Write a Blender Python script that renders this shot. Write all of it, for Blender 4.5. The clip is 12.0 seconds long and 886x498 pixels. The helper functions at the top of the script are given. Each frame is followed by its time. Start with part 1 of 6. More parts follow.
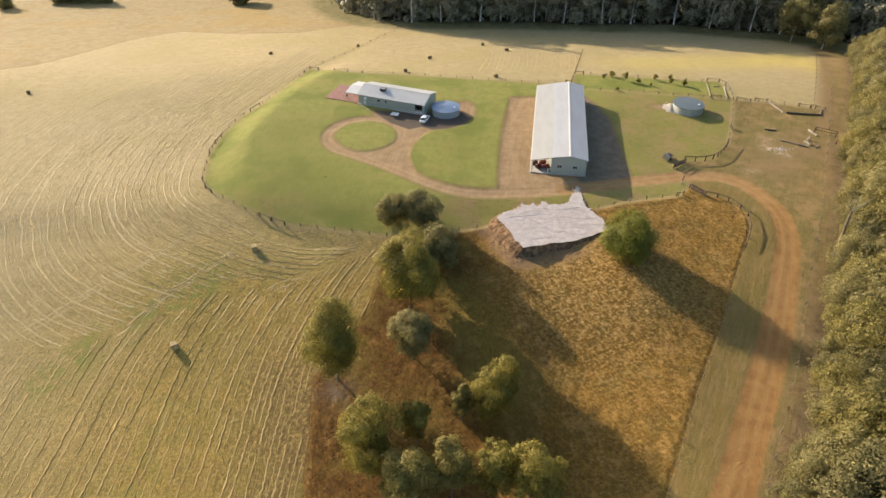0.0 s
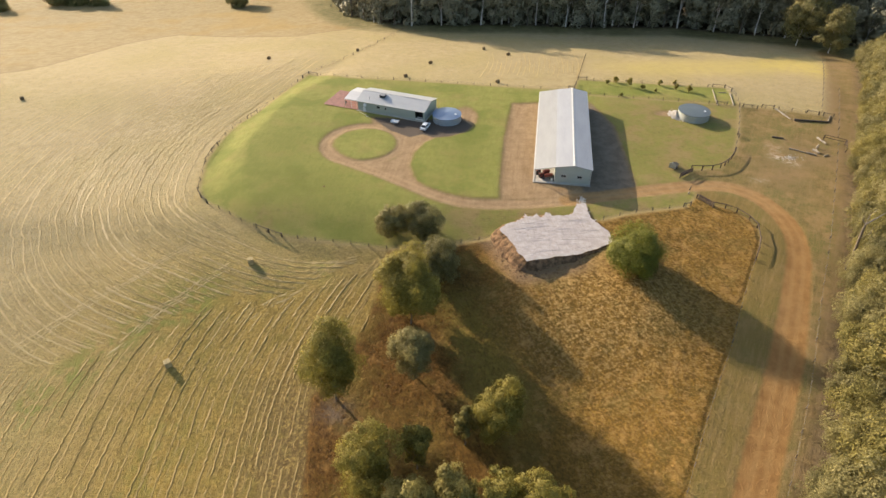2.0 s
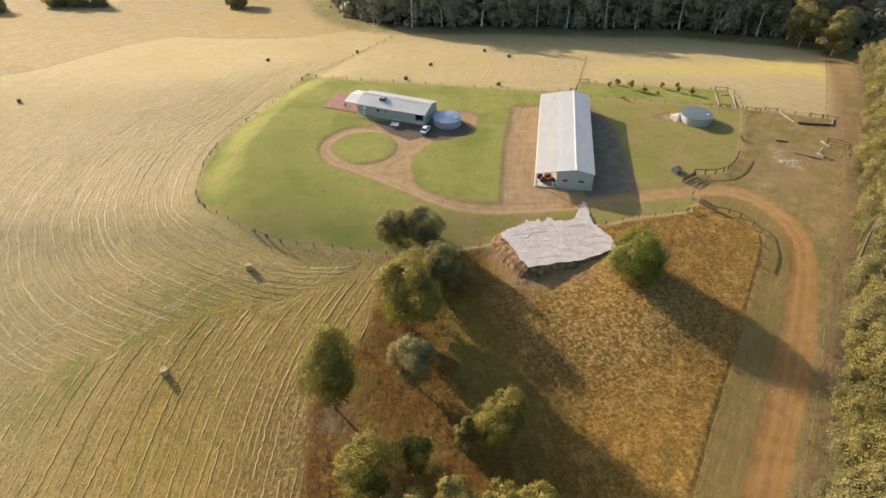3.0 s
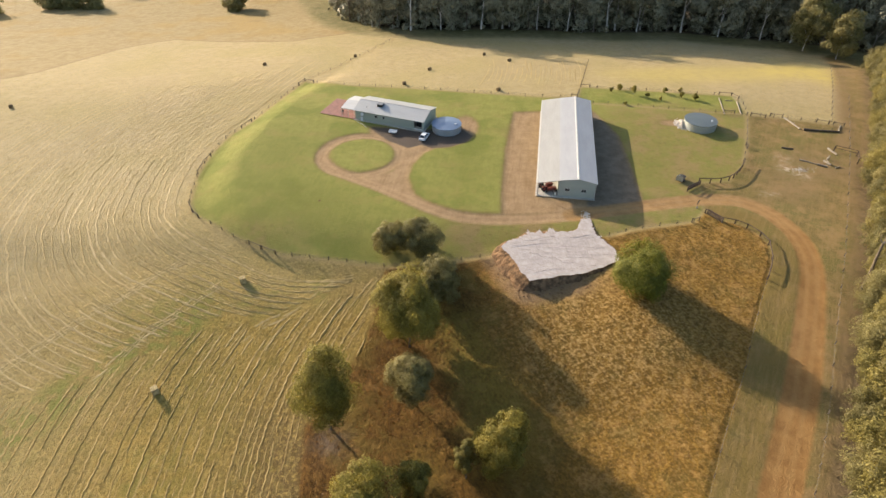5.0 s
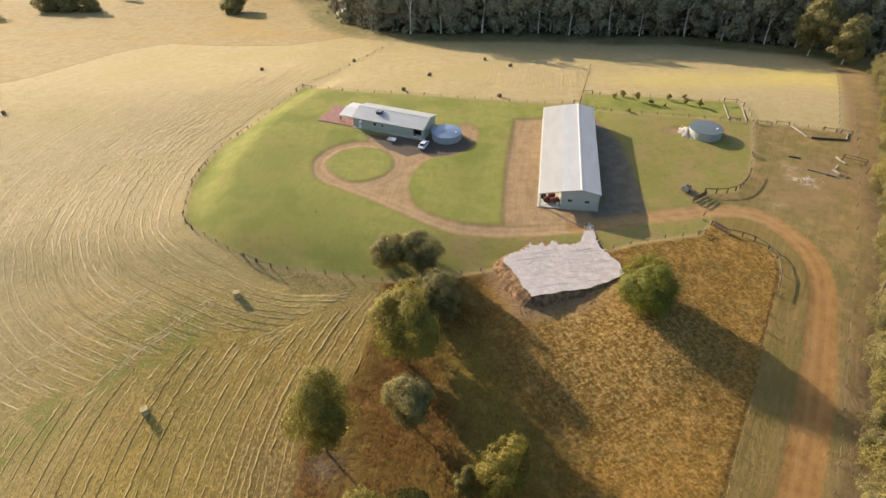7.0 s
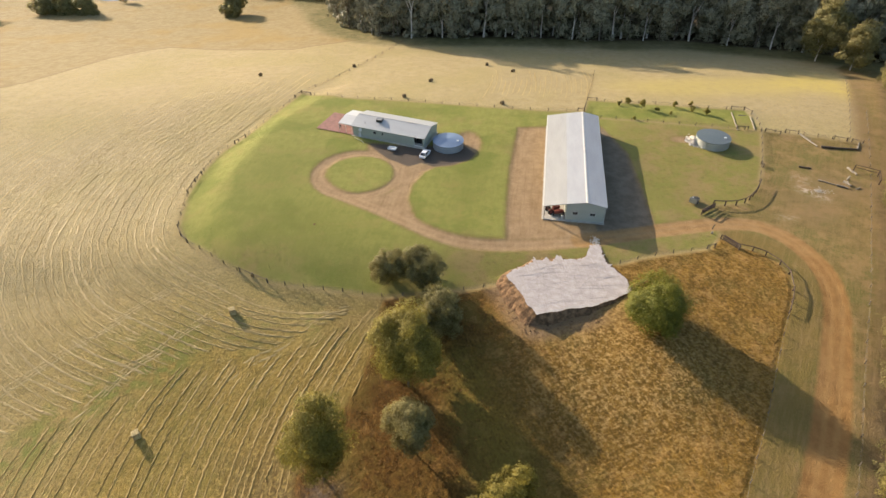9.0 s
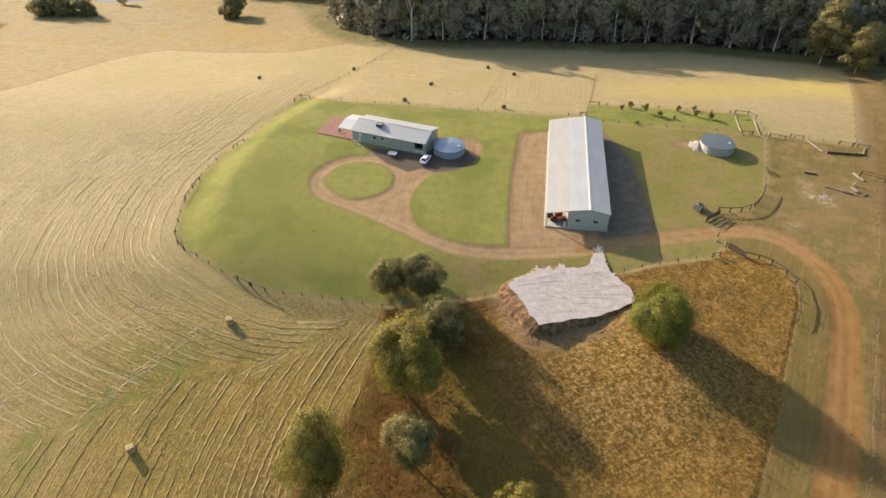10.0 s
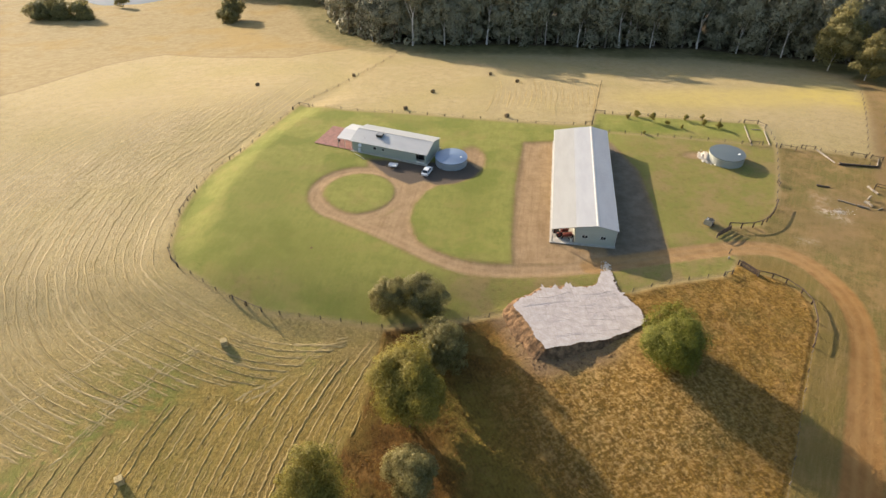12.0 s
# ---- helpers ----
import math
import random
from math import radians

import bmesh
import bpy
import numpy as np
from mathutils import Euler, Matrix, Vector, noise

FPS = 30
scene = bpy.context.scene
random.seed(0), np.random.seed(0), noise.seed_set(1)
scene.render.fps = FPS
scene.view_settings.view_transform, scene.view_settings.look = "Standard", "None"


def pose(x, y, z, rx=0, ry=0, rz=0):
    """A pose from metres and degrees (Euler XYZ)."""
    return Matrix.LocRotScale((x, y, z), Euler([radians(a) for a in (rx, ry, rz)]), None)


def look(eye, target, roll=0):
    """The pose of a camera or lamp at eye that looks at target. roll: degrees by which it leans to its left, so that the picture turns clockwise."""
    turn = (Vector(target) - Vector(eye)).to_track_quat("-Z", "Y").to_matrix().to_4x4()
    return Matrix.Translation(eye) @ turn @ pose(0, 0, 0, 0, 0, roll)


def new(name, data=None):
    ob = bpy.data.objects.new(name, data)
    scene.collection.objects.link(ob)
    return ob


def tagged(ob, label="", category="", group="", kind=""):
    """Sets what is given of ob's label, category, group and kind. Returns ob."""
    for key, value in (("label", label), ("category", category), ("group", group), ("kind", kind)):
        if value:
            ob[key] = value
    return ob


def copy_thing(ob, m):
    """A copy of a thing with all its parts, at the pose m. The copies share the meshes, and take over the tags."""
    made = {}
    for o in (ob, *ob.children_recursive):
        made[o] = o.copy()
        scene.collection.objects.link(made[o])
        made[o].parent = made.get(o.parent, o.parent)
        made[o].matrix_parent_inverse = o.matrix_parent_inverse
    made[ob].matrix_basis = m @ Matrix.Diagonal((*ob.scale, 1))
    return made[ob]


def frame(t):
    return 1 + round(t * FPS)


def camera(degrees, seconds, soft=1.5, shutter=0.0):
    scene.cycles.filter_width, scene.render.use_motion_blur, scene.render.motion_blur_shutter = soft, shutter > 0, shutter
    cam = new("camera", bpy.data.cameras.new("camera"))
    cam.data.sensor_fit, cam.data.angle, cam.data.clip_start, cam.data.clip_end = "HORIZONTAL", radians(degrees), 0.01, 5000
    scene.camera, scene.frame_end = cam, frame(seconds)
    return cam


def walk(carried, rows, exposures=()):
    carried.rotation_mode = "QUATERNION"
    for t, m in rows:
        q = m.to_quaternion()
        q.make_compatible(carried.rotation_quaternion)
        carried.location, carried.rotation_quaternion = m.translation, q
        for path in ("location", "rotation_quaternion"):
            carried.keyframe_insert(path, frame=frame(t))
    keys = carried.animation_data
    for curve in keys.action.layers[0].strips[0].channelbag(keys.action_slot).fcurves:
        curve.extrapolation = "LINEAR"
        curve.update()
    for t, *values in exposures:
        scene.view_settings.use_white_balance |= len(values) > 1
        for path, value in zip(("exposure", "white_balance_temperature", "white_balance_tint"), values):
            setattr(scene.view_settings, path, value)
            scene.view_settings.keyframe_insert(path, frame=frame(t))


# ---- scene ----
# ---- camera path ----
cam = camera(74.0, 12.0, soft=1.5)
METRES, EYE, TILT, LEAN, TURN = 32.0, 80.0, -39.0, 0.0, 0.0
ROWS = [
    (0.0, 0.0000, 0.0000, 0.0000, 0.00, 0.00, -0.00),
    (0.5, -0.0021, 0.0264, 0.0209, -0.00, 0.01, 0.01),
    (1.0, -0.0039, 0.0563, 0.0449, -0.01, 0.02, 0.02),
    (1.5, -0.0063, 0.0812, 0.0648, -0.01, 0.02, 0.02),
    (2.0, -0.0097, 0.1086, 0.0876, -0.01, 0.03, 0.01),
    (2.5, -0.0115, 0.1304, 0.1056, -0.00, 0.03, 0.00),
    (3.0, -0.0122, 0.1566, 0.1263, 0.00, 0.03, 0.01),
    (5.0, -0.0089, 0.2590, 0.2082, -0.04, 0.04, 0.05),
    (5.5, -0.0070, 0.2839, 0.2280, -0.04, 0.05, 0.04),
    (6.0, -0.0057, 0.3135, 0.2515, -0.03, 0.07, 0.03),
    (6.5, -0.0052, 0.3382, 0.2709, -0.02, 0.08, 0.01),
    (7.0, -0.0057, 0.3651, 0.2940, -0.02, 0.09, -0.00),
    (9.0, -0.0127, 0.4780, 0.3902, 0.04, 0.12, -0.07),
    (9.5, -0.0158, 0.5082, 0.4165, 0.04, 0.12, -0.08),
    (10.0, -0.0182, 0.5401, 0.4433, 0.05, 0.13, -0.10),
    (10.5, -0.0212, 0.5723, 0.4711, 0.05, 0.13, -0.10),
    (11.0, -0.0238, 0.6059, 0.4993, 0.07, 0.13, -0.11),
    (11.5, -0.0281, 0.6389, 0.5292, 0.06, 0.13, -0.12),
    (12.0, -0.0321, 0.6729, 0.5587, 0.08, 0.14, -0.14),
]
walk(cam, [(t, pose(0, 0, EYE, TILT, LEAN, TURN) @ pose(METRES * x, METRES * y, METRES * z, 90 + pitch, roll, yaw)) for t, x, y, z, yaw, pitch, roll in ROWS])

# ---- world, sun, exposure ----
SUN_EL, SUN_AZ = 18.0, 135.0          # degrees; azimuth counted from +x towards +y
scene.view_settings.exposure = 1.22
world = bpy.data.worlds.new("sky")
scene.world = world
world.use_nodes = True
wn = world.node_tree
bg = wn.nodes["Background"]
sky = wn.nodes.new("ShaderNodeTexSky")
sky.sky_type = "NISHITA"
sky.sun_disc = False
sky.sun_elevation = radians(SUN_EL)
sky.sun_rotation = radians(90 - SUN_AZ)
sky.dust_density = 2.0
wn.links.new(sky.outputs[0], bg.inputs[0])
bg.inputs[1].default_value = 0.125
sun = bpy.data.lights.new("sun", "SUN")
sun.energy, sun.angle, sun.color = 4.6, radians(0.6), (1.0, 0.84, 0.655)
sun_ob = new("sun", sun)
sun_ob.matrix_world = look((200 * math.cos(radians(SUN_AZ)), 200 * math.sin(radians(SUN_AZ)), 200 * math.tan(radians(SUN_EL))), (0, 0, 0))


# ---- materials ----
class Nodes:
    """A small wrapper to write node materials shortly."""

    def __init__(self, name):
        self.mat = bpy.data.materials.new(name)
        self.mat.use_nodes = True
        self.tree = self.mat.node_tree
        self.bsdf = self.tree.nodes["Principled BSDF"]

    def node(self, kind, **inputs):
        n = self.tree.nodes.new(kind)
        for key, value in inputs.items():
            self.put(n.inputs[key.replace("_", " ")], value)
        return n

    def put(self, socket, value):
        if isinstance(value, bpy.types.NodeSocket):
            self.tree.links.new(value, socket)
        elif isinstance(value, tuple) and len(value) == 3 and socket.type == "RGBA":
            socket.default_value = (*value, 1)
        else:
            socket.default_value = value

    def math(self, op, a, b=0.0, clamp=False):
        n = self.tree.nodes.new("ShaderNodeMath")
        n.operation, n.use_clamp = op, clamp
        self.put(n.inputs[0], a), self.put(n.inputs[1], b)
        return n.outputs[0]

    def attr(self, name):
        n = self.tree.nodes.new("ShaderNodeAttribute")
        n.attribute_name = name
        return n.outputs["Fac"]

    def place(self, sx=1.0, sy=1.0, sz=1.0, rz=0.0, local=False):
        m = self.tree.nodes.new("ShaderNodeMapping")
        m.vector_type = "TEXTURE"
        m.inputs["Scale"].default_value = (1 / sx, 1 / sy, 1 / sz)
        m.inputs["Rotation"].default_value = (0, 0, rz)
        if local:
            self.put(m.inputs[0], self.tree.nodes.new("ShaderNodeTexCoord").outputs["Object"])
        else:
            self.put(m.inputs[0], self.tree.nodes.new("ShaderNodeNewGeometry").outputs["Position"])
        return m.outputs[0]

    def noise(self, scale, detail=4.0, rough=0.6, where=None):
        n = self.node("ShaderNodeTexNoise", Scale=scale, Detail=detail, Roughness=rough)
        self.put(n.inputs["Vector"], self.place() if where is None else where)
        return n.outputs["Fac"]

    def ramp(self, value, lo, hi, a=0.0, b=1.0):
        n = self.tree.nodes.new("ShaderNodeMapRange")
        n.interpolation_type = "SMOOTHSTEP"
        for i, v in enumerate((value, lo, hi, a, b)):
            self.put(n.inputs[i], v)
        return n.outputs[0]

    def mix(self, fac, a, b, blend="MIX"):
        n = self.tree.nodes.new("ShaderNodeMix")
        n.data_type, n.blend_type = "RGBA", blend
        self.put(n.inputs[0], fac), self.put(n.inputs[6], a), self.put(n.inputs[7], b)
        return n.outputs[2]

    def bump(self, height, strength, distance):
        n = self.node("ShaderNodeBump", Strength=strength, Distance=distance, Height=height)
        self.put(self.bsdf.inputs["Normal"], n.outputs[0])

    def done(self, colour, rough=0.9, metal=0.0, specular=0.3):
        self.put(self.bsdf.inputs["Base Color"], colour)
        self.put(self.bsdf.inputs["Roughness"], rough)
        self.put(self.bsdf.inputs["Metallic"], metal)
        self.bsdf.inputs["Specular IOR Level"].default_value = specular
        return self.mat


def plain(name, colour, rough=0.7, metal=0.0, vary=0.25, scale=1.5, fine=14.0, relief=0.0, specular=0.3):
    """A surface of one colour with stains and grain at two scales."""
    n = Nodes(name)
    big, small = n.noise(scale, 4), n.noise(fine, 3)
    dark = tuple(c * (1 - vary) for c in colour)
    light = tuple(min(1, c * (1 + vary * 0.6)) for c in colour)
    c = n.mix(n.ramp(big, 0.3, 0.7), dark, light)
    c = n.mix(n.ramp(small, 0.35, 0.7, 0.0, 0.35), c, tuple(v * (1 - vary) for v in colour))
    if relief:
        n.bump(small, 0.6, relief)
    return n.done(c, n.ramp(big, 0.2, 0.8, rough * 0.85, min(1, rough * 1.1)), metal, specular)


def land_material():
    """All open ground: hay stubble, dry paddock, lawn, bare earth and gravel, each in the zone that the mesh names."""
    n = Nodes("land")
    patch, mid, fine = n.noise(0.035, 5, 0.6), n.noise(0.35, 5, 0.65), n.noise(3.2, 4, 0.7)
    grit = n.noise(11.0, 3, 0.7)
    rag = n.math("MULTIPLY", n.math("SUBTRACT", n.noise(0.9, 5, 0.7), 0.5), 2.6)
    streak = n.noise(1.0, 4, 0.65, n.place(1.3, 0.22, 1.0, -0.18))

    def inside(name, width, ragged=1.0):
        return n.ramp(n.math("ADD", n.attr(name), n.math("MULTIPLY", rag, ragged)), -width, width)

    # mown hay stubble: fine swaths along the mowing, greener regrowth in patches
    hay = n.mix(n.ramp(mid, 0.3, 0.72), (0.305, 0.238, 0.12), (0.388, 0.312, 0.17))
    hay = n.mix(n.ramp(patch, 0.4, 0.65, 0, 0.6), hay, (0.30, 0.248, 0.10))
    hay = n.mix(n.ramp(n.noise(0.012, 4, 0.6), 0.4, 0.7, 0, 0.4), hay, (0.345, 0.275, 0.16))
    near = n.mix(n.ramp(mid, 0.3, 0.7), (0.228, 0.152, 0.036), (0.325, 0.218, 0.053))
    near = n.mix(n.ramp(patch, 0.42, 0.62, 0, 0.7), near, (0.21, 0.155, 0.038))
    hay = n.mix(n.attr("near"), hay, near)
    hay = n.mix(n.math("MULTIPLY", n.ramp(n.attr("paddock"), -19.0, -3.0), n.math("MULTIPLY", n.attr("worn_strip"), n.ramp(mid, 0.2, 0.6, 0.55, 0.95))), hay, (0.125, 0.08, 0.032))
    phase = n.math("ADD", n.math("MULTIPLY", n.attr("swath"), 4.83), n.math("MULTIPLY", n.noise(0.25, 3), 4.0))
    comb = n.math("MULTIPLY", n.ramp(n.math("SINE", phase), -0.3, 0.9), n.ramp(fine, 0.25, 0.6, 0.1, 1.0))
    broken = n.ramp(n.noise(0.6, 5, 0.75), 0.36, 0.6)
    comb = n.math("MULTIPLY", comb, broken)
    hay = n.mix(n.math("MULTIPLY", n.math("MULTIPLY", comb, n.attr("mown")), 0.35), hay, n.mix(n.attr("near"), (0.355, 0.29, 0.16), (0.41, 0.315, 0.125)))
    comb2 = n.ramp(n.math("SINE", n.math("ADD", phase, 2.2)), 0.35, 0.95)
    hay = n.mix(n.math("MULTIPLY", n.math("MULTIPLY", comb2, n.math("MULTIPLY", broken, n.attr("mown"))), 0.22), hay, n.mix(n.attr("near"), (0.225, 0.176, 0.086), (0.165, 0.118, 0.04)))
    straw_bits = n.noise(1.7, 6, 0.8)
    hay = n.mix(n.ramp(straw_bits, 0.5, 0.62, 0, 0.85), hay, n.mix(n.attr("near"), (0.41, 0.315, 0.14), (0.42, 0.298, 0.092)))
    hay = n.mix(n.ramp(straw_bits, 0.48, 0.34, 0, n.ramp(n.attr("near"), 0, 1, 0.3, 0.9)), hay, (0.115, 0.082, 0.024))
    hay = n.mix(n.math("MULTIPLY", n.attr("near"), n.ramp(n.noise(0.16, 5, 0.7), 0.5, 0.64, 0, 0.45)), hay, (0.20, 0.158, 0.035))
    hay = n.mix(n.math("MULTIPLY", n.attr("regrowth"), n.ramp(n.noise(0.3, 5, 0.7), 0.42, 0.6, 0, 0.8)), hay, (0.165, 0.18, 0.038))
    hay = n.mix(n.math("MULTIPLY", n.attr("yellowed"), n.ramp(mid, 0.25, 0.6, 0.4, 0.95)), hay, (0.43, 0.34, 0.105))
    gold = n.mix(n.ramp(mid, 0.3, 0.7), (0.255, 0.19, 0.085), (0.315, 0.247, 0.124))
    gold = n.mix(n.ramp(patch, 0.45, 0.65, 0, 0.7), gold, (0.31, 0.21, 0.07))
    gold = n.mix(n.ramp(n.noise(0.14, 6, 0.75), 0.5, 0.62, 0, 0.45), gold, (0.225, 0.16, 0.07))
    col = n.mix(inside("gold", 1.5, 1.5), hay, gold)
    col = n.mix(n.ramp(n.math("ABSOLUTE", n.math("ADD", n.attr("gold"), n.math("MULTIPLY", rag, 0.8))), 0.3, 1.4, 0.5, 0.0), col, (0.20, 0.14, 0.065))
    # dry verge beside the road and round the yards, worn to bare earth in places
    verge = n.mix(n.ramp(mid, 0.3, 0.68), (0.136, 0.103, 0.032), (0.195, 0.143, 0.048))
    verge = n.mix(n.ramp(n.noise(0.11, 5), 0.46, 0.62, 0, 0.85), verge, (0.138, 0.122, 0.032))
    verge = n.mix(n.ramp(n.noise(0.17, 5, 0.7), 0.48, 0.62, 0, 0.8), verge, (0.265, 0.172, 0.074))
    verge = n.mix(n.ramp(n.noise(0.7, 5, 0.75), 0.55, 0.7, 0, 0.6), verge, (0.11, 0.09, 0.035))
    verge = n.mix(n.ramp(fine, 0.45, 0.75, 0, 0.5), verge, (0.31, 0.24, 0.13))
    verge = n.mix(n.math("MULTIPLY", n.ramp(n.attr("paddock"), -8.0, -4.5), n.ramp(mid, 0.25, 0.6, 0.3, 0.75)), verge, (0.175, 0.124, 0.035))
    verge = n.mix(n.ramp(n.noise(1.0, 5, 0.7, n.place(1.6, 0.12, 1.0, -0.52)), 0.46, 0.66, 0, 0.35), verge, (0.285, 0.192, 0.09))
    verge = n.mix(n.math("MULTIPLY", n.attr("lime"), n.ramp(n.noise(0.9, 5, 0.75), 0.42, 0.62)), verge, (0.52, 0.44, 0.35))
    col = n.mix(inside("verge", 1.2), col, verge)
    col = n.mix(n.math("MULTIPLY", n.attr("worn"), n.ramp(mid, 0.3, 0.6, 0.3, 0.9)), col, (0.225, 0.152, 0.075))
    # long dead grass: rust-red in the west, golden in the east
    matted = n.noise(2.0, 5, 0.75, n.place(1.0, 0.55, 1.0, 0.5))
    dead = n.mix(n.ramp(matted, 0.3, 0.7), (0.052, 0.025, 0.006), (0.162, 0.079, 0.016))
    golden = n.mix(n.ramp(matted, 0.3, 0.7), (0.115, 0.063, 0.011), (0.255, 0.146, 0.026))
    dead = n.mix(n.attr("golden"), dead, golden)
    dead = n.mix(n.ramp(n.noise(0.09, 5, 0.65), 0.49, 0.62, 0, 0.8), dead, (0.145, 0.098, 0.021))
    dead = n.mix(n.ramp(n.noise(0.22, 4, 0.7), 0.54, 0.68, 0, n.ramp(n.attr("golden"), 0, 1, 0.3, 0.7)), dead, (0.32, 0.185, 0.06))
    lumps = n.noise(0.95, 4, 0.6)
    clump = n.noise(0.42, 5, 0.7, n.place(1.0, 0.8, 1.0, 0.5))
    dead = n.mix(n.ramp(lumps, 0.48, 0.34, 0, 0.45), dead, (0.085, 0.046, 0.012))
    dead = n.mix(n.math("MULTIPLY", n.ramp(n.attr("golden"), 0, 1, 0.35, 1.0), n.ramp(clump, 0.52, 0.66, 0, 0.6)), dead, (0.345, 0.197, 0.058))
    dead = n.mix(n.ramp(clump, 0.47, 0.34, 0, 0.6), dead, (0.12, 0.07, 0.014))
    dead = n.mix(n.math("MULTIPLY", n.attr("spoil"), n.ramp(matted, 0.3, 0.62)), dead, (0.37, 0.245, 0.10))
    fibre = n.math("ADD", n.math("MULTIPLY", n.noise(1.0, 6, 0.8, n.place(2.2, 1.0, 1.0, 0.6)), 0.5), n.math("MULTIPLY", n.noise(1.1, 6, 0.8, n.place(1.0, 2.0, 1.0, 0.2)), 0.5))
    dead = n.mix(n.math("MULTIPLY", n.attr("strawy"), n.ramp(fibre, 0.48, 0.58, 0.0, 1.0)), dead, (0.44, 0.28, 0.105))
    dead = n.mix(n.math("MULTIPLY", n.attr("golden"), n.ramp(fibre, 0.5, 0.4, 0.0, 0.7)), dead, (0.095, 0.052, 0.012))
    dead = n.mix(n.math("MULTIPLY", n.attr("ash"), n.ramp(mid, 0.35, 0.6, 0.2, 0.8)), dead, (0.15, 0.115, 0.09))
    dead = n.mix(n.math("MULTIPLY", n.attr("olive"), n.ramp(matted, 0.28, 0.6, 0.15, 0.7)), dead, (0.19, 0.15, 0.028))
    dead = n.mix(n.math("MULTIPLY", n.attr("bare"), n.ramp(matted, 0.3, 0.6, 0.45, 1.0)), dead, (0.21, 0.138, 0.078))
    col = n.mix(inside("paddock", 0.6, 0.7), col, dead)
    # watered lawn
    blotch = n.noise(0.12, 5, 0.65)
    lush = n.mix(n.ramp(mid, 0.28, 0.72), (0.178, 0.184, 0.042), (0.236, 0.232, 0.06))
    lush = n.mix(n.ramp(streak, 0.42, 0.72, 0, 0.5), lush, (0.255, 0.255, 0.066))
    lush = n.mix(n.ramp(blotch, 0.50, 0.66, 0, 0.75), lush, (0.25, 0.215, 0.066))
    lush = n.mix(n.ramp(n.noise(0.05, 4), 0.5, 0.62, 0, 0.65), lush, (0.13, 0.155, 0.027))
    lush = n.mix(n.ramp(n.noise(0.4, 5, 0.75), 0.5, 0.72, 0, 0.3), lush, (0.25, 0.215, 0.066))
    lush = n.mix(n.ramp(n.noise(1.1, 5, 0.75), 0.46, 0.74, 0, 0.25), lush, (0.115, 0.13, 0.025))
    lush = n.mix(n.math("MULTIPLY", n.attr("watered"), n.ramp(mid, 0.2, 0.7, 0.5, 1.0)), lush, (0.125, 0.135, 0.026))
    tired = n.mix(n.ramp(mid, 0.3, 0.7), (0.225, 0.185, 0.058), (0.172, 0.17, 0.04))
    tired = n.mix(n.ramp(blotch, 0.45, 0.6, 0, 0.85), tired, (0.25, 0.175, 0.078))
    tired = n.mix(n.ramp(n.noise(0.8, 5, 0.75), 0.5, 0.68, 0, 0.6), tired, (0.13, 0.10, 0.034))
    tired = n.mix(n.ramp(fine, 0.45, 0.75, 0, 0.4), tired, (0.245, 0.215, 0.085))
    grass = n.mix(n.math("ADD", n.attr("tired"), n.ramp(patch, 0.55, 0.72, 0, 0.5), True), lush, tired)
    col = n.mix(inside("lawn", 0.6, 0.5), col, grass)
    # bare earth round the buildings, then the gravel that the wheels keep clean
    earth = n.mix(n.ramp(mid, 0.3, 0.7), (0.245, 0.162, 0.086), (0.345, 0.24, 0.135))
    earth = n.mix(n.ramp(fine, 0.4, 0.75, 0, 0.5), earth, (0.375, 0.258, 0.142))
    scrape = n.noise(1.0, 5, 0.7, n.place(1.1, 0.09, 1.0, -0.16))
    earth = n.mix(n.ramp(scrape, 0.44, 0.7, 0, 0.4), earth, (0.185, 0.112, 0.054))
    earth = n.mix(n.ramp(n.math("ABSOLUTE", n.math("SUBTRACT", n.attr("off_centre"), 0.9)), 0.15, 0.8, 0.28, 0.0), earth, (0.41, 0.28, 0.16))
    # forecourt gravel, its colour darkened to carry the house shadow further out
    earth = n.mix(inside("shaded_gravel", 0.5, 0.3), earth, n.mix(fine, (0.075, 0.06, 0.05), (0.12, 0.095, 0.075)))
    margin = n.math("ABSOLUTE", n.math("ADD", n.attr("dirt"), n.math("MULTIPLY", rag, 0.5)))
    col = n.mix(inside("dirt", 0.5, 0.45), col, earth)
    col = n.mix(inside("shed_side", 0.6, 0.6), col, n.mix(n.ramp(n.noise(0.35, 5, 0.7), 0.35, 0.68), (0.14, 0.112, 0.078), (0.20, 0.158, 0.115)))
    col = n.mix(n.ramp(margin, 0.2, 1.1, 0.32, 0.0), col, (0.165, 0.115, 0.046))
    plainer = n.mix(n.ramp(mid, 0.3, 0.7), (0.25, 0.15, 0.066), (0.33, 0.212, 0.10))
    red = n.mix(n.ramp(mid, 0.3, 0.7), (0.238, 0.126, 0.042), (0.312, 0.176, 0.064))
    red = n.mix(n.attr("redness"), plainer, red)
    wheel = n.math("ABSOLUTE", n.math("SUBTRACT", n.attr("off_centre"), 0.95))
    red = n.mix(n.math("MULTIPLY", n.ramp(wheel, 0.15, 0.7, 0.4, 0.0), n.ramp(streak, 0.2, 0.6, 0.4, 1.0)), red, (0.36, 0.215, 0.085))
    col = n.mix(inside("road", 0.5, 0.35), col, red)
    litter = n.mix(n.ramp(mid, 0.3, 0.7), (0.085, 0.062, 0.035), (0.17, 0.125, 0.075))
    fringe = n.mix(n.ramp(mid, 0.3, 0.7), (0.105, 0.098, 0.036), (0.175, 0.15, 0.06))
    col = n.mix(n.math("MULTIPLY", inside("fringe", 5.0, 3.0), n.ramp(patch, 0.3, 0.6, 0.55, 1.0)), col, fringe)
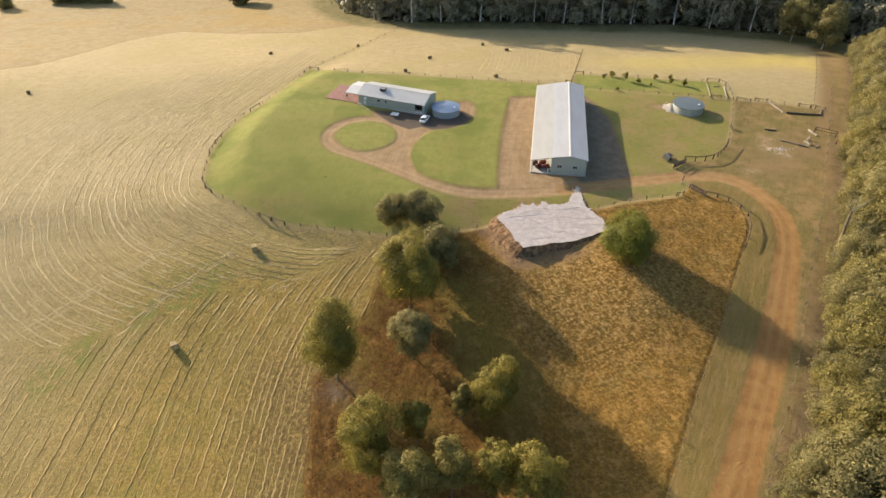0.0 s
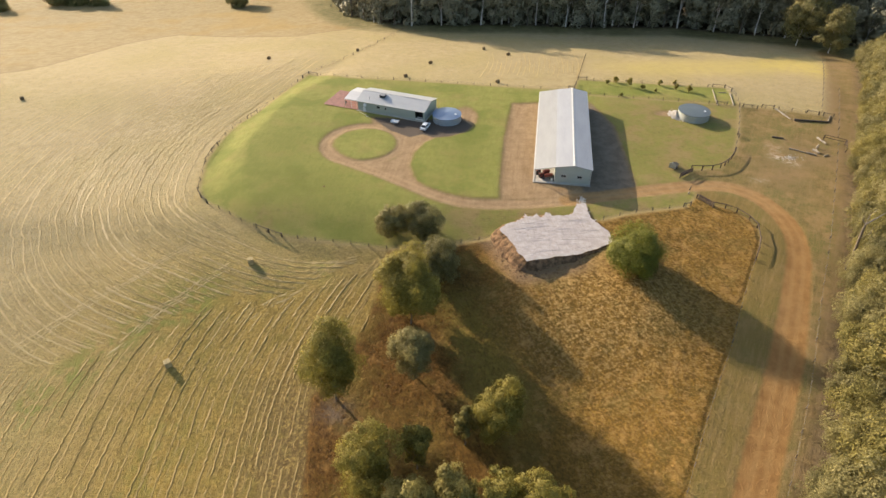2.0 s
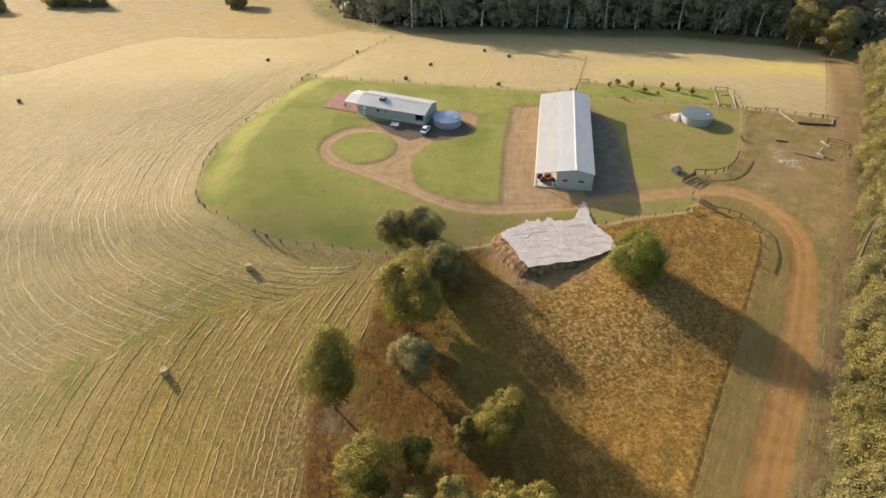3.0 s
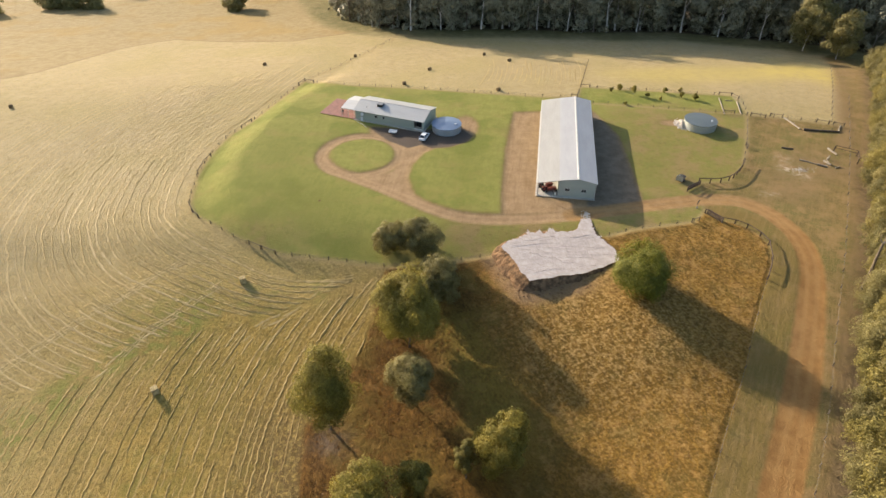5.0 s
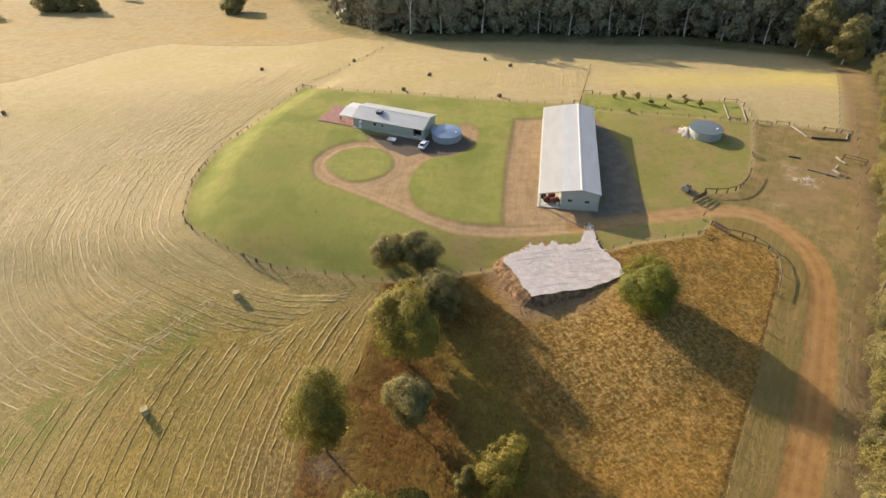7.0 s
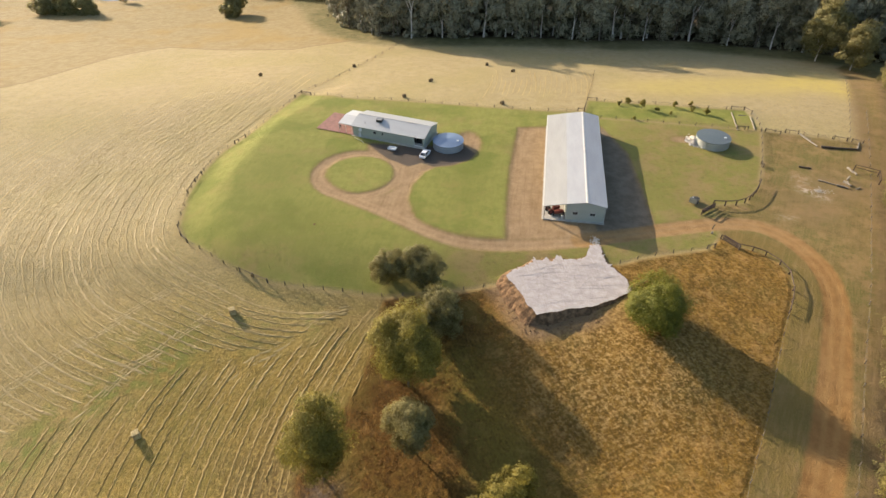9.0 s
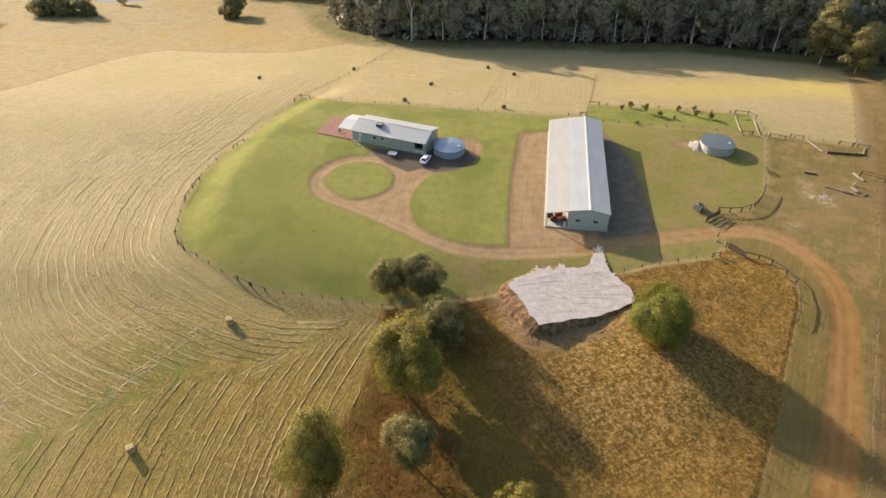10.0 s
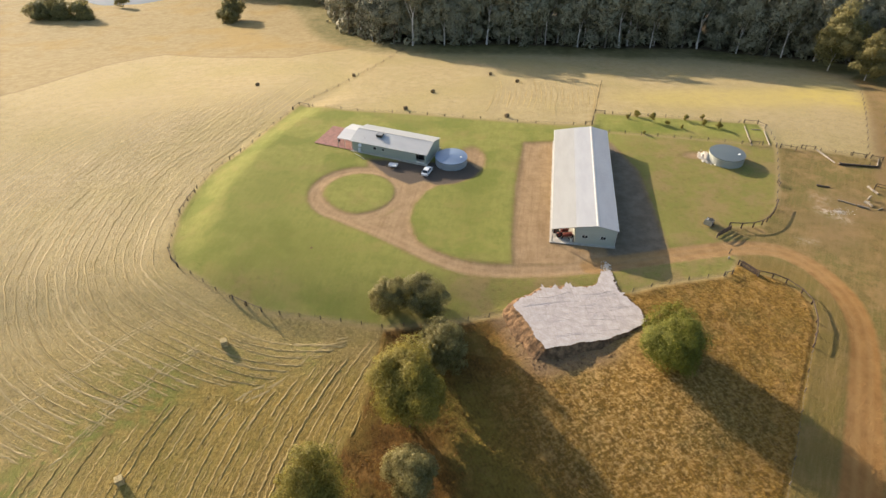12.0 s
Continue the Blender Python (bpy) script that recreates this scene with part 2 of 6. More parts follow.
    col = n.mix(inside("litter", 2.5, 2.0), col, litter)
    col = n.mix(n.math("MULTIPLY", n.attr("fence_grass"), n.ramp(mid, 0.25, 0.5, 0.35, 0.9)), col, n.mix(fine, (0.20, 0.145, 0.06), (0.37, 0.285, 0.14)))
    col = n.mix(n.ramp(grit, 0.3, 0.7, 0.0, 0.16), col, (0.09, 0.075, 0.04))
    shaggy = n.math("MULTIPLY", n.math("ADD", lumps, matted), n.ramp(n.attr("paddock"), 0.0, 1.0, 0.3, 3.2))
    n.bump(n.math("ADD", n.math("ADD", n.math("ADD", fine, n.math("MULTIPLY", straw_bits, 2.6)), n.math("MULTIPLY", grit, 0.6)), shaggy), 0.75, 0.13)
    return n.done(col, 0.95, 0.0, 0.1)


def leaf_material(name, dark, light, passing=0.3):
    n = Nodes(name)
    rnd = n.tree.nodes.new("ShaderNodeNewGeometry").outputs["Random Per Island"]
    obj = n.tree.nodes.new("ShaderNodeObjectInfo").outputs["Random"]
    c = n.mix(rnd, dark, light)
    c = n.mix(n.ramp(n.noise(0.45, 3), 0.35, 0.7, 0, 0.4), c, tuple(v * 0.75 for v in dark))
    c = n.mix(n.math("MULTIPLY", obj, 0.3), c, tuple(v * w for v, w in zip(light, (1.1, 1.0, 0.85))))
    n.done(c, 0.6, 0.0, 0.25)
    tr = n.node("ShaderNodeBsdfTranslucent", Color=c)
    mixer = n.tree.nodes.new("ShaderNodeMixShader")
    mixer.inputs[0].default_value = passing
    n.tree.links.new(n.bsdf.outputs[0], mixer.inputs[1])
    n.tree.links.new(tr.outputs[0], mixer.inputs[2])
    n.tree.links.new(mixer.outputs[0], n.tree.nodes["Material Output"].inputs[0])
    return n.mat


def sheet_metal(name, colour, axis="x", pitch=0.2, rough=0.45, metal=0.0, stain=0.12):
    """Ribbed sheet steel: the ribs run up the slope and are spaced along the named axis of the thing."""
    n = Nodes(name)
    w = n.node("ShaderNodeTexWave", Scale=1.0 / pitch / 3.18)
    w.bands_direction = axis.upper()
    n.put(w.inputs["Vector"], n.place(local=True))
    big = n.noise(0.5, 5, 0.6, n.place(0.25 if axis == "x" else 1, 0.25 if axis == "y" else 1, 1, local=True))
    c = n.mix(n.ramp(big, 0.3, 0.75, 0, 1), colour, tuple(v * (1 - stain) for v in colour))
    c = n.mix(n.ramp(n.noise(6.0, 3), 0.55, 0.8, 0, 0.25), c, tuple(v * 0.8 for v in colour))
    n.bump(w.outputs["Fac"], 0.5, 0.03)
    return n.done(c, rough, metal, 0.4)


LAND = land_material()
STRAW = leaf_material("straw_row", (0.33, 0.23, 0.075), (0.45, 0.318, 0.108), 0.3)
STRAW_PALE = leaf_material("pale_straw_row", (0.37, 0.278, 0.118), (0.475, 0.362, 0.158), 0.35)
HAY = plain("baled_hay", (0.45, 0.355, 0.18), 0.95, 0, 0.35, 2.0, 18.0, 0.05, 0.1)
OLD_HAY = plain("weathered_hay", (0.17, 0.12, 0.065), 0.95, 0, 0.4, 2.0, 18.0, 0.05, 0.1)
DRY = leaf_material("dry_grass_blades", (0.14, 0.07, 0.015), (0.28, 0.155, 0.038), 0.5)
VERGE_BLADE = leaf_material("verge_blades", (0.125, 0.092, 0.032), (0.25, 0.184, 0.08), 0.4)
STUBBLE_BLADE = leaf_material("stubble_blades", (0.23, 0.155, 0.045), (0.41, 0.292, 0.098), 0.4)
LEAF_OLIVE = leaf_material("olive_leaves", (0.142, 0.126, 0.034), (0.315, 0.268, 0.08), 0.45)
LEAF_GREY = leaf_material("grey_green_leaves", (0.15, 0.134, 0.053), (0.325, 0.285, 0.112), 0.45)
LEAF_GREEN = leaf_material("green_leaves", (0.098, 0.106, 0.014), (0.235, 0.232, 0.036), 0.4)
LEAF_BRIGHT = leaf_material("bright_leaves", (0.14, 0.122, 0.024), (0.34, 0.285, 0.06), 0.45)
LEAF_BUSH = leaf_material("bush_leaves", (0.118, 0.107, 0.042), (0.20, 0.178, 0.068), 0.4)
# far forest leaves, paled and greyed so the colour carries the distance haze
LEAF_FOREST_HAZED = leaf_material("hazed_forest_leaves", (0.225, 0.212, 0.14), (0.28, 0.262, 0.172), 0.08)
BARK = plain("grey_bark", (0.16, 0.125, 0.09), 0.9, 0, 0.4, 1.2, 9.0, 0.03)
PALE_BARK = plain("pale_bark", (0.58, 0.52, 0.45), 0.85, 0, 0.4, 0.6, 6.0, 0.02)
DEAD_WOOD = plain("bleached_wood", (0.28, 0.24, 0.185), 0.85, 0, 0.3, 1.2, 9.0, 0.02)
POST = plain("weathered_post", (0.13, 0.10, 0.07), 0.9, 0, 0.4, 2.0, 16.0, 0.01)
WIRE = plain("fence_wire", (0.13, 0.12, 0.105), 0.6, 0.5, 0.2)
PIPE = plain("rusty_pipe", (0.09, 0.062, 0.045), 0.7, 0.3, 0.4, 2.0, 12.0)
STONE_WHITE = None
ROOF_CREAM = sheet_metal("cream_roof_sheet", (0.31, 0.305, 0.285), "y", 0.25, 0.5)
ROOF_SHED = sheet_metal("white_roof_sheet", (0.325, 0.33, 0.34), "y", 0.25, 0.5)
WALL_SHED = sheet_metal("grey_green_wall_sheet", (0.36, 0.38, 0.33), "x", 0.25, 0.55)
ROOF_HOUSE = sheet_metal("zinc_roof_sheet", (0.385, 0.383, 0.372), "x", 0.25, 0.4, 0.15)
WALL_HOUSE = sheet_metal("green_wall_sheet", (0.31, 0.335, 0.285), "x", 0.2, 0.6)
PERGOLA_ROOF = sheet_metal("patio_roof_sheet", (0.50, 0.49, 0.47), "x", 0.3, 0.45)
TANK_BLUE = sheet_metal("blue_tank_roof", (0.15, 0.205, 0.295), "x", 0.4, 0.4, 0.1)
TANK_SIDE = sheet_metal("zinc_tank_side", (0.31, 0.35, 0.40), "z", 0.12, 0.4, 0.4)
TANK_GREEN = sheet_metal("green_tank_roof", (0.09, 0.11, 0.115), "x", 0.4, 0.45)
TANK_GREY = sheet_metal("grey_tank_side", (0.36, 0.37, 0.33), "z", 0.12, 0.5)
TRIM = plain("trim_paint", (0.55, 0.53, 0.48), 0.5, 0, 0.15)
DARK = plain("dark_trim", (0.035, 0.034, 0.032), 0.5, 0, 0.3)
CONCRETE = plain("concrete", (0.42, 0.39, 0.34), 0.9, 0, 0.25, 0.8, 8.0, 0.01)
PAVER = plain("red_paving", (0.27, 0.135, 0.11), 0.85, 0, 0.25, 0.9, 6.0, 0.01)
RED_PAINT = plain("red_machine_paint", (0.19, 0.055, 0.042), 0.45, 0, 0.35)
WHITE_PAINT = plain("white_car_paint", (0.62, 0.63, 0.64), 0.25, 0, 0.05, specular=0.5)
RUBBER = plain("tyre_rubber", (0.022, 0.021, 0.02), 0.85, 0, 0.3)
STEEL = plain("galvanised_steel", (0.42, 0.42, 0.41), 0.45, 0.6, 0.2)
GREY_PAINT = plain("grey_machine_paint", (0.20, 0.20, 0.20), 0.5, 0.2, 0.3)
SOIL = plain("cut_soil", (0.19, 0.117, 0.064), 0.95, 0, 0.6, 0.9, 3.5, 0.2, 0.1)
LIMESTONE = plain("pale_limestone", (0.50, 0.455, 0.39), 0.9, 0, 0.25, 0.6, 5.0, 0.05)


def glass_material():
    n = Nodes("window_glass")
    n.done(n.mix(n.noise(1.2), (0.02, 0.022, 0.024), (0.04, 0.043, 0.045)), 0.08, 0.0, 0.6)
    return n.mat


def pad_material():
    """White crushed stone, scraped and driven over: long tyre marks both ways and darker damp smears."""
    n = Nodes("white_crushed_stone")
    along = n.noise(1.0, 5, 0.7, n.place(0.25, 6.0, 1, 0.10))
    across = n.noise(1.0, 5, 0.7, n.place(4.0, 0.25, 1, 0.12))
    c = n.mix(n.ramp(n.noise(0.8, 5), 0.3, 0.7), (0.335, 0.30, 0.28), (0.425, 0.385, 0.365))
    c = n.mix(n.ramp(along, 0.52, 0.66, 0, 0.4), c, (0.275, 0.238, 0.215))
    c = n.mix(n.ramp(across, 0.52, 0.63, 0, 0.5), c, (0.28, 0.24, 0.21))
    skew = n.noise(1.0, 5, 0.7, n.place(0.35, 3.5, 1, -0.5))
    c = n.mix(n.ramp(skew, 0.53, 0.63, 0, 0.5), c, (0.29, 0.25, 0.22))
    c = n.mix(n.ramp(n.noise(3.0, 5, 0.75), 0.52, 0.7, 0, 0.5), c, (0.48, 0.44, 0.42))
    n.bump(n.math("ADD", n.math("ADD", across, skew), n.noise(5.0, 5, 0.75)), 0.5, 0.06)
    return n.done(c, 0.95, 0, 0.15)


def water_material():
    n = Nodes("lake_water")
    n.bump(n.noise(1.2, 3), 0.25, 0.05)
    return n.done((0.13, 0.165, 0.20), 0.5, 0, 0.03)


GLASS, STONE_WHITE, WATER = glass_material(), pad_material(), water_material()


# ---- mesh helpers ----
def thing(name, x, y, z, turn=0.0, label="", category="", group="", kind=""):
    ob = new(name)
    ob.empty_display_size = 0.5
    ob.matrix_world = pose(x, y, z, 0, 0, turn)
    return tagged(ob, label, category, group, kind)


def part(name, bm, material, parent=None, label=""):
    if isinstance(bm, bpy.types.Mesh):
        me = bm
    else:
        me = bpy.data.meshes.new(name)
        bm.to_mesh(me)
        bm.free()
    if not me.materials:
        me.materials.append(material)
    ob = new(name, me)
    ob.parent = parent
    return tagged(ob, label)


def raw(name, verts, faces, material=None, smooth=False):
    me = bpy.data.meshes.new(name)
    me.from_pydata([tuple(map(float, v)) for v in verts], [], faces)
    if material:
        me.materials.append(material)
    if smooth:
        me.polygons.foreach_set("use_smooth", [True] * len(me.polygons))
    me.update()
    return me


def box(bm, lo, hi, bevel=0.0, turn=None):
    c = [(a + b) / 2 for a, b in zip(lo, hi)]
    m = Matrix.Translation(c) @ (turn or Matrix.Identity(4)) @ Matrix.Diagonal([b - a for a, b in zip(lo, hi)] + [1])
    got = bmesh.ops.create_cube(bm, size=1, matrix=m)["verts"]
    if bevel:
        edges = {e for v in got for e in v.link_edges}
        bmesh.ops.bevel(bm, geom=list(edges), offset=bevel, segments=2, affect="EDGES", profile=0.6)
    return bm


def rod(bm, p, q, r0, r1=None, seg=8):
    """A tapered round bar from p to q."""
    p, q = Vector(p), Vector(q)
    d = q - p
    m = Matrix.Translation((p + q) / 2) @ d.to_track_quat("Z", "Y").to_matrix().to_4x4()
    bmesh.ops.create_cone(bm, cap_ends=True, segments=seg, radius1=r0, radius2=r0 if r1 is None else r1, depth=d.length, matrix=m)
    return bm


def slab(bm, corners, thick):
    """A panel with the given upper corners, counter-clockwise from above, and a thickness downwards."""
    up = [bm.verts.new(c) for c in corners]
    down = [bm.verts.new((c[0], c[1], c[2] - thick)) for c in corners]
    bm.faces.new(up)
    bm.faces.new(down[::-1])
    n = len(up)
    for i in range(n):
        bm.faces.new((up[i], down[i], down[(i + 1) % n], up[(i + 1) % n]))
    return bm


def B():
    return bmesh.new()


# ---- lie of the land ----
def soft(d, k):
    return k * np.logaddexp(0, d / k)


def ground(x, y):
    """Height of the land: a flat-topped rise that falls to the front, to the back and to the left."""
    x, y = np.asarray(x, float), np.asarray(y, float)
    brow = 119 - 0.22 * np.clip(x - 10, 0, 60)
    front = 13.5 * (1 - np.exp(-soft(brow - y, 3) / 46))
    back = 34 * np.tanh(soft(y - 192, 8) * 0.150 / 34)
    west = np.minimum(-64 + np.where(y > 144, 0.005, 0.02) * (np.clip(y, 104, 215) - 144) ** 2, -30)
    bank = np.clip((west + 11 - x) / 12, 0, 1)
    left = 2.3 * bank * bank * (3 - 2 * bank) / (1 + np.exp((106 - y) / 4.5)) * (0.2 + 0.8 / (1 + np.exp((y - 200) / 9))) + 5 * (1 - np.exp(-soft(-60 - x, 5) / 60))
    z = np.maximum(0.3 - front - back - left, -31.0)
    rim = np.clip(x, 16, 34)
    beside = np.hypot(np.clip(np.maximum(2.0 * (16 - x), x - 34), 0, None), np.clip(98.6 + 0.33 * (rim - 17) - y, 0, None))
    fill = -1.65 + 0.075 * (rim - 17) - 0.075 * beside - 0.0058 * beside ** 2
    z = np.where((y < 112) & (np.abs(x - 24) < 40), z + soft(fill - z, 1.0), z)
    shelf = np.clip((x - 18) / 27, 0, 1)
    z = z + shelf * shelf * (3 - 2 * shelf) * 3.6 * (1 - np.exp(-soft(102 - y, 4) / 13))
    basin = np.hypot((x + 205) / 52, (y - 456) / 44)
    return z - 3.0 * np.clip((1.08 - basin) * 3, 0, 1)


def gz(x, y):
    return float(ground(x, y))


def curve(points, step=1.0, closed=False):
    """An evenly spaced smooth line through the points."""
    P = np.array(points, float)
    n = len(P)
    out = []
    for i in range(n if closed else n - 1):
        if closed:
            a, b, c, d = P[(i - 1) % n], P[i], P[(i + 1) % n], P[(i + 2) % n]
        else:
            a, b, c, d = P[max(i - 1, 0)], P[i], P[i + 1], P[min(i + 2, n - 1)]
        m = max(2, int(np.hypot(*(c - b)) / step * 2))
        t = np.linspace(0, 1, m, endpoint=False)[:, None]
        out.append(0.5 * (2 * b + (c - a) * t + (2 * a - 5 * b + 4 * c - d) * t * t + (3 * b - a - 3 * c + d) * t ** 3))
    Q = np.vstack(out + ([out[0][:1]] if closed else [P[-1:]]))
    s = np.r_[0, np.cumsum(np.hypot(*np.diff(Q, axis=0).T))]
    u = np.linspace(0, s[-1], max(2, int(round(s[-1] / step)) + 1))
    return np.stack([np.interp(u, s, Q[:, 0]), np.interp(u, s, Q[:, 1])], 1)


def line_distance(X, Y, pts):
    best = np.full(X.shape, 1e9)
    for a, b in zip(pts[:-1], pts[1:]):
        dx, dy = b[0] - a[0], b[1] - a[1]
        t = np.clip(((X - a[0]) * dx + (Y - a[1]) * dy) / (dx * dx + dy * dy + 1e-12), 0, 1)
        best = np.minimum(best, np.hypot(X - a[0] - t * dx, Y - a[1] - t * dy))
    return best


def area(X, Y, poly):
    """Distance to the outline of poly, positive inside."""
    P = [tuple(p) for p in poly]
    P.append(P[0])
    inn = np.zeros(X.shape, bool)
    for a, b in zip(P[:-1], P[1:]):
        if a[1] != b[1]:
            cross = (a[1] > Y) != (b[1] > Y)
            inn ^= cross & (X < (b[0] - a[0]) * (Y - a[1]) / (b[1] - a[1]) + a[0])
    d = line_distance(X, Y, P)
    return np.where(inn, d, -d)


# ---- plan of the place ----
FENCE_WEST = [(-48.0, 206.0), (-54.2, 184.6), (-57.7, 173.4), (-62.3, 165.8), (-64.4, 156.5), (-65.0, 149.1), (-65.0, 144.0), (-64.0, 138), (-62.4, 130),
              (-58.9, 124.6), (-54.9, 122.0), (-47.2, 116.5), (-42.9, 114.0), (-37.5, 111.2), (-30.1, 109.4), (-21.5, 108.3), (-12.9, 106.9)]
FENCE_SOUTH = [(-12.9, 106.9), (-4, 107.6), (4.1, 108.7), (12.0, 110.0)]
FENCE_PAD = [(36.8, 114.3), (44.2, 116.5), (57.1, 118.9)]
FENCE_BACK = [(-48.0, 206.0), (-32.2, 198.2), (-13.5, 195.2), (3.1, 191.9), (17.7, 189.2), (31, 187), (42.7, 186.6)]
FENCE_NORTH = [(42.7, 186.6), (49, 208), (55, 229)]
FENCE_ORCHARD = [(45.6, 196.1), (55, 194), (66.7, 192.3), (77.7, 190), (92.1, 187.7)]
FENCE_ORCHARD_SOUTH = [(46.6, 181.5), (57.9, 179.7), (68.6, 177.6), (80.5, 175.3), (91.2, 173.2)]
FENCE_EAST = [(91.2, 173.4), (96.5, 172), (101.8, 170.6), (108.6, 168.6), (116, 165.4)]
FENCE_INNER = [(90.9, 172.6), (86.2, 161), (83, 153.5), (79.2, 145.9)]
YARD_POSTS = [(63.8, 135.4), (66.5, 135.2), (69.2, 135.4), (71.7, 136.4), (73.3, 137.6), (74.7, 139), (76.2, 140.8), (77.6, 142.8), (78.8, 144.7)]
FENCE_NORTHWEST = [(-48.0, 206.5), (-40, 222), (-31, 244), (-24, 264), (-19, 280)]
PADDOCK_TOP = [(60.9, 122.4), (63.1, 119.4), (66.2, 118.2), (68.3, 116.6), (70.0, 113.6), (70.6, 110.6)]
PADDOCK_EAST = [(70.6, 110.6), (69.3, 105.9), (67.8, 102.9), (66.2, 100.3), (59.8, 89.6), (53.1, 77.7), (48.8, 70.9), (45.6, 65.7), (40.7, 57.2), (35.5, 48), (23.9, 28), (10, 4)]
FENCE_BUSH = [(127.9, 185.4), (106.9, 146.2), (92.5, 120.6), (81.7, 101.5), (76.9, 93.2), (70.3, 81.4), (64.1, 70), (56.9, 58.3), (44.3, 39)]
ROAD = [(8, -12), (27.7, 21.9), (44.8, 46.6), (51.9, 58), (58.0, 67.8), (63.1, 76.3), (70.3, 90), (76.0, 101.5), (78.1, 109.6), (77.8, 116.4), (75.4, 123.0),
        (70.3, 127.3), (62.6, 127.9), (53, 126.4), (43, 124.4), (30, 122.0)]
PAD = [(12.4, 109.9), (14.5, 112.2), (18.0, 113.7), (18.9, 115.9), (19.6, 114.2), (21.5, 116.1), (22.1, 114.4), (24.5, 116.6), (25.3, 114.7), (27.3, 115.1), (29.8, 115.8), (31.5, 120.1),
       (33.8, 120.1), (33.4, 115.1), (35.0, 112.0), (36.6, 109.3), (37.2, 105.6), (31.7, 102.4), (27.2, 100.8), (21.9, 99.9), (17.3, 98.8), (15.6, 102.6), (14.0, 107.0)]
TRACK = [(150, 232), (141.2, 211.6), (136.9, 205.2), (118.0, 168.5), (110.5, 155)]
DRIVE = [(34, 122.2), (24.5, 121.0), (17.3, 120.6), (10.2, 120.7), (3.1, 121.8), (-2.9, 124.6), (-9.2, 129), (-14.4, 132.8), (-20, 136.4), (-25.6, 139.8), (-29.4, 142.6), (-31.9, 146.5)]
ISLE = (-22.0, 149.6, 8.8)
FORECOURT = [(-21.5, 165.5), (-6.3, 161.5), (6.4, 160), (5.5, 156), (-0.5, 154.6), (-5.2, 150.5), (-8.2, 144), (-8.9, 138), (-7.2, 131), (-4, 127.3), (-12, 128.6),
             (-22.5, 137), (-13, 141.5), (-11.6, 149.6), (-14.5, 157), (-21, 161)]
# dark gravel before the house, with part of the house shadow painted in
SHADED_GRAVEL = [(-22, 166), (-15.5, 157.6), (-9.6, 153.4), (-6.2, 155.2), (-2.5, 153), (1.7, 153.6), (6.6, 156.6), (8.6, 160), (4.5, 166), (-6, 164)]
APRON = [(21.3, 175.5), (30, 176), (37, 131), (38, 123), (13.4, 122.0), (13.9, 129.6), (16.8, 152.4)]
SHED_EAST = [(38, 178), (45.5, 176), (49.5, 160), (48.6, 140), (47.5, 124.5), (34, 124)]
LAWN = FENCE_WEST[::1] + FENCE_SOUTH[1:] + FENCE_PAD + [(60.4, 123), (62.5, 129), (63.8, 135.4), (71.7, 136.4), (78.8, 144.7), (83, 153.5), (91, 173), (92.1, 187.7),
                                                       (77.7, 190), (55, 194), (45.6, 196.1), (42.7, 186.6)] + FENCE_BACK[::-1][1:-1]
PADDOCK = [(-12.9, 106.5), (-13.6, 100), (-15.4, 89.5), (-19.5, 79), (-24.3, 70.6), (-23.6, 60), (-22.4, 48), (-21.5, 20), (-21, -40), (-12, -40)] + PADDOCK_EAST[::-1] \
    + PADDOCK_TOP[::-1] + FENCE_PAD[::-1] + FENCE_SOUTH[::-1]
VERGE = PADDOCK_EAST[::-1] + PADDOCK_TOP[::-1] + [(62.5, 129), (63.8, 135.4), (71.7, 136.4), (78.8, 144.7), (83, 153.5), (91, 173), (101.8, 170.6), (116, 165.4), (143, 220), (150, 240),
                                                (175, 240), (165, 180), (123.7, 99.1), (86.5, 38.9), (40, -40), (-8, -40)]
GOLD = [(-260, 170), (-195, 205), (-159, 226), (-152, 247), (-143, 272), (-127, 287), (-96, 277), (-65, 271), (-38, 288), (-22, 279), (-40, 330), (-90, 440), (-200, 480), (-420, 480), (-420, 170)]
BUSH_EDGE = [(152, 217), (121, 161), (105.5, 137), (97, 121), (80.4, 91.4), (71.8, 79), (68.2, 71.5), (62.7, 62.7), (59.3, 56.9), (50.5, 44.7), (38.7, 27.5), (26, 4), (10, -25)]
FOREST_EDGE = [(-190, 462), (-130, 434), (-92, 418), (-70, 384), (-57, 342), (-44, 312), (-24, 292), (6, 290), (29, 291), (69, 284), (106, 284), (131, 271), (148, 264), (166, 252), (176, 236)]
HEADLAND = [(-140, 60), (-115, 72), (-91, 81), (-76, 77.5), (-67, 82), (-57, 87.5), (-47, 93.8), (-34, 94.5), (-18, 103), (-12.9, 106)]


MOWING = [(-31, 262), (-42, 232), (-48.2, 206), (-54.4, 185), (-58.8, 172), (-63, 162), (-65.2, 147), (-63, 131), (-58, 123), (-47, 115.5), (-34, 109), (-20, 107), (-13, 105.5)]
NORTH_SET = HEADLAND + [(-12.9, 260), (-200, 260), (-200, 60)]


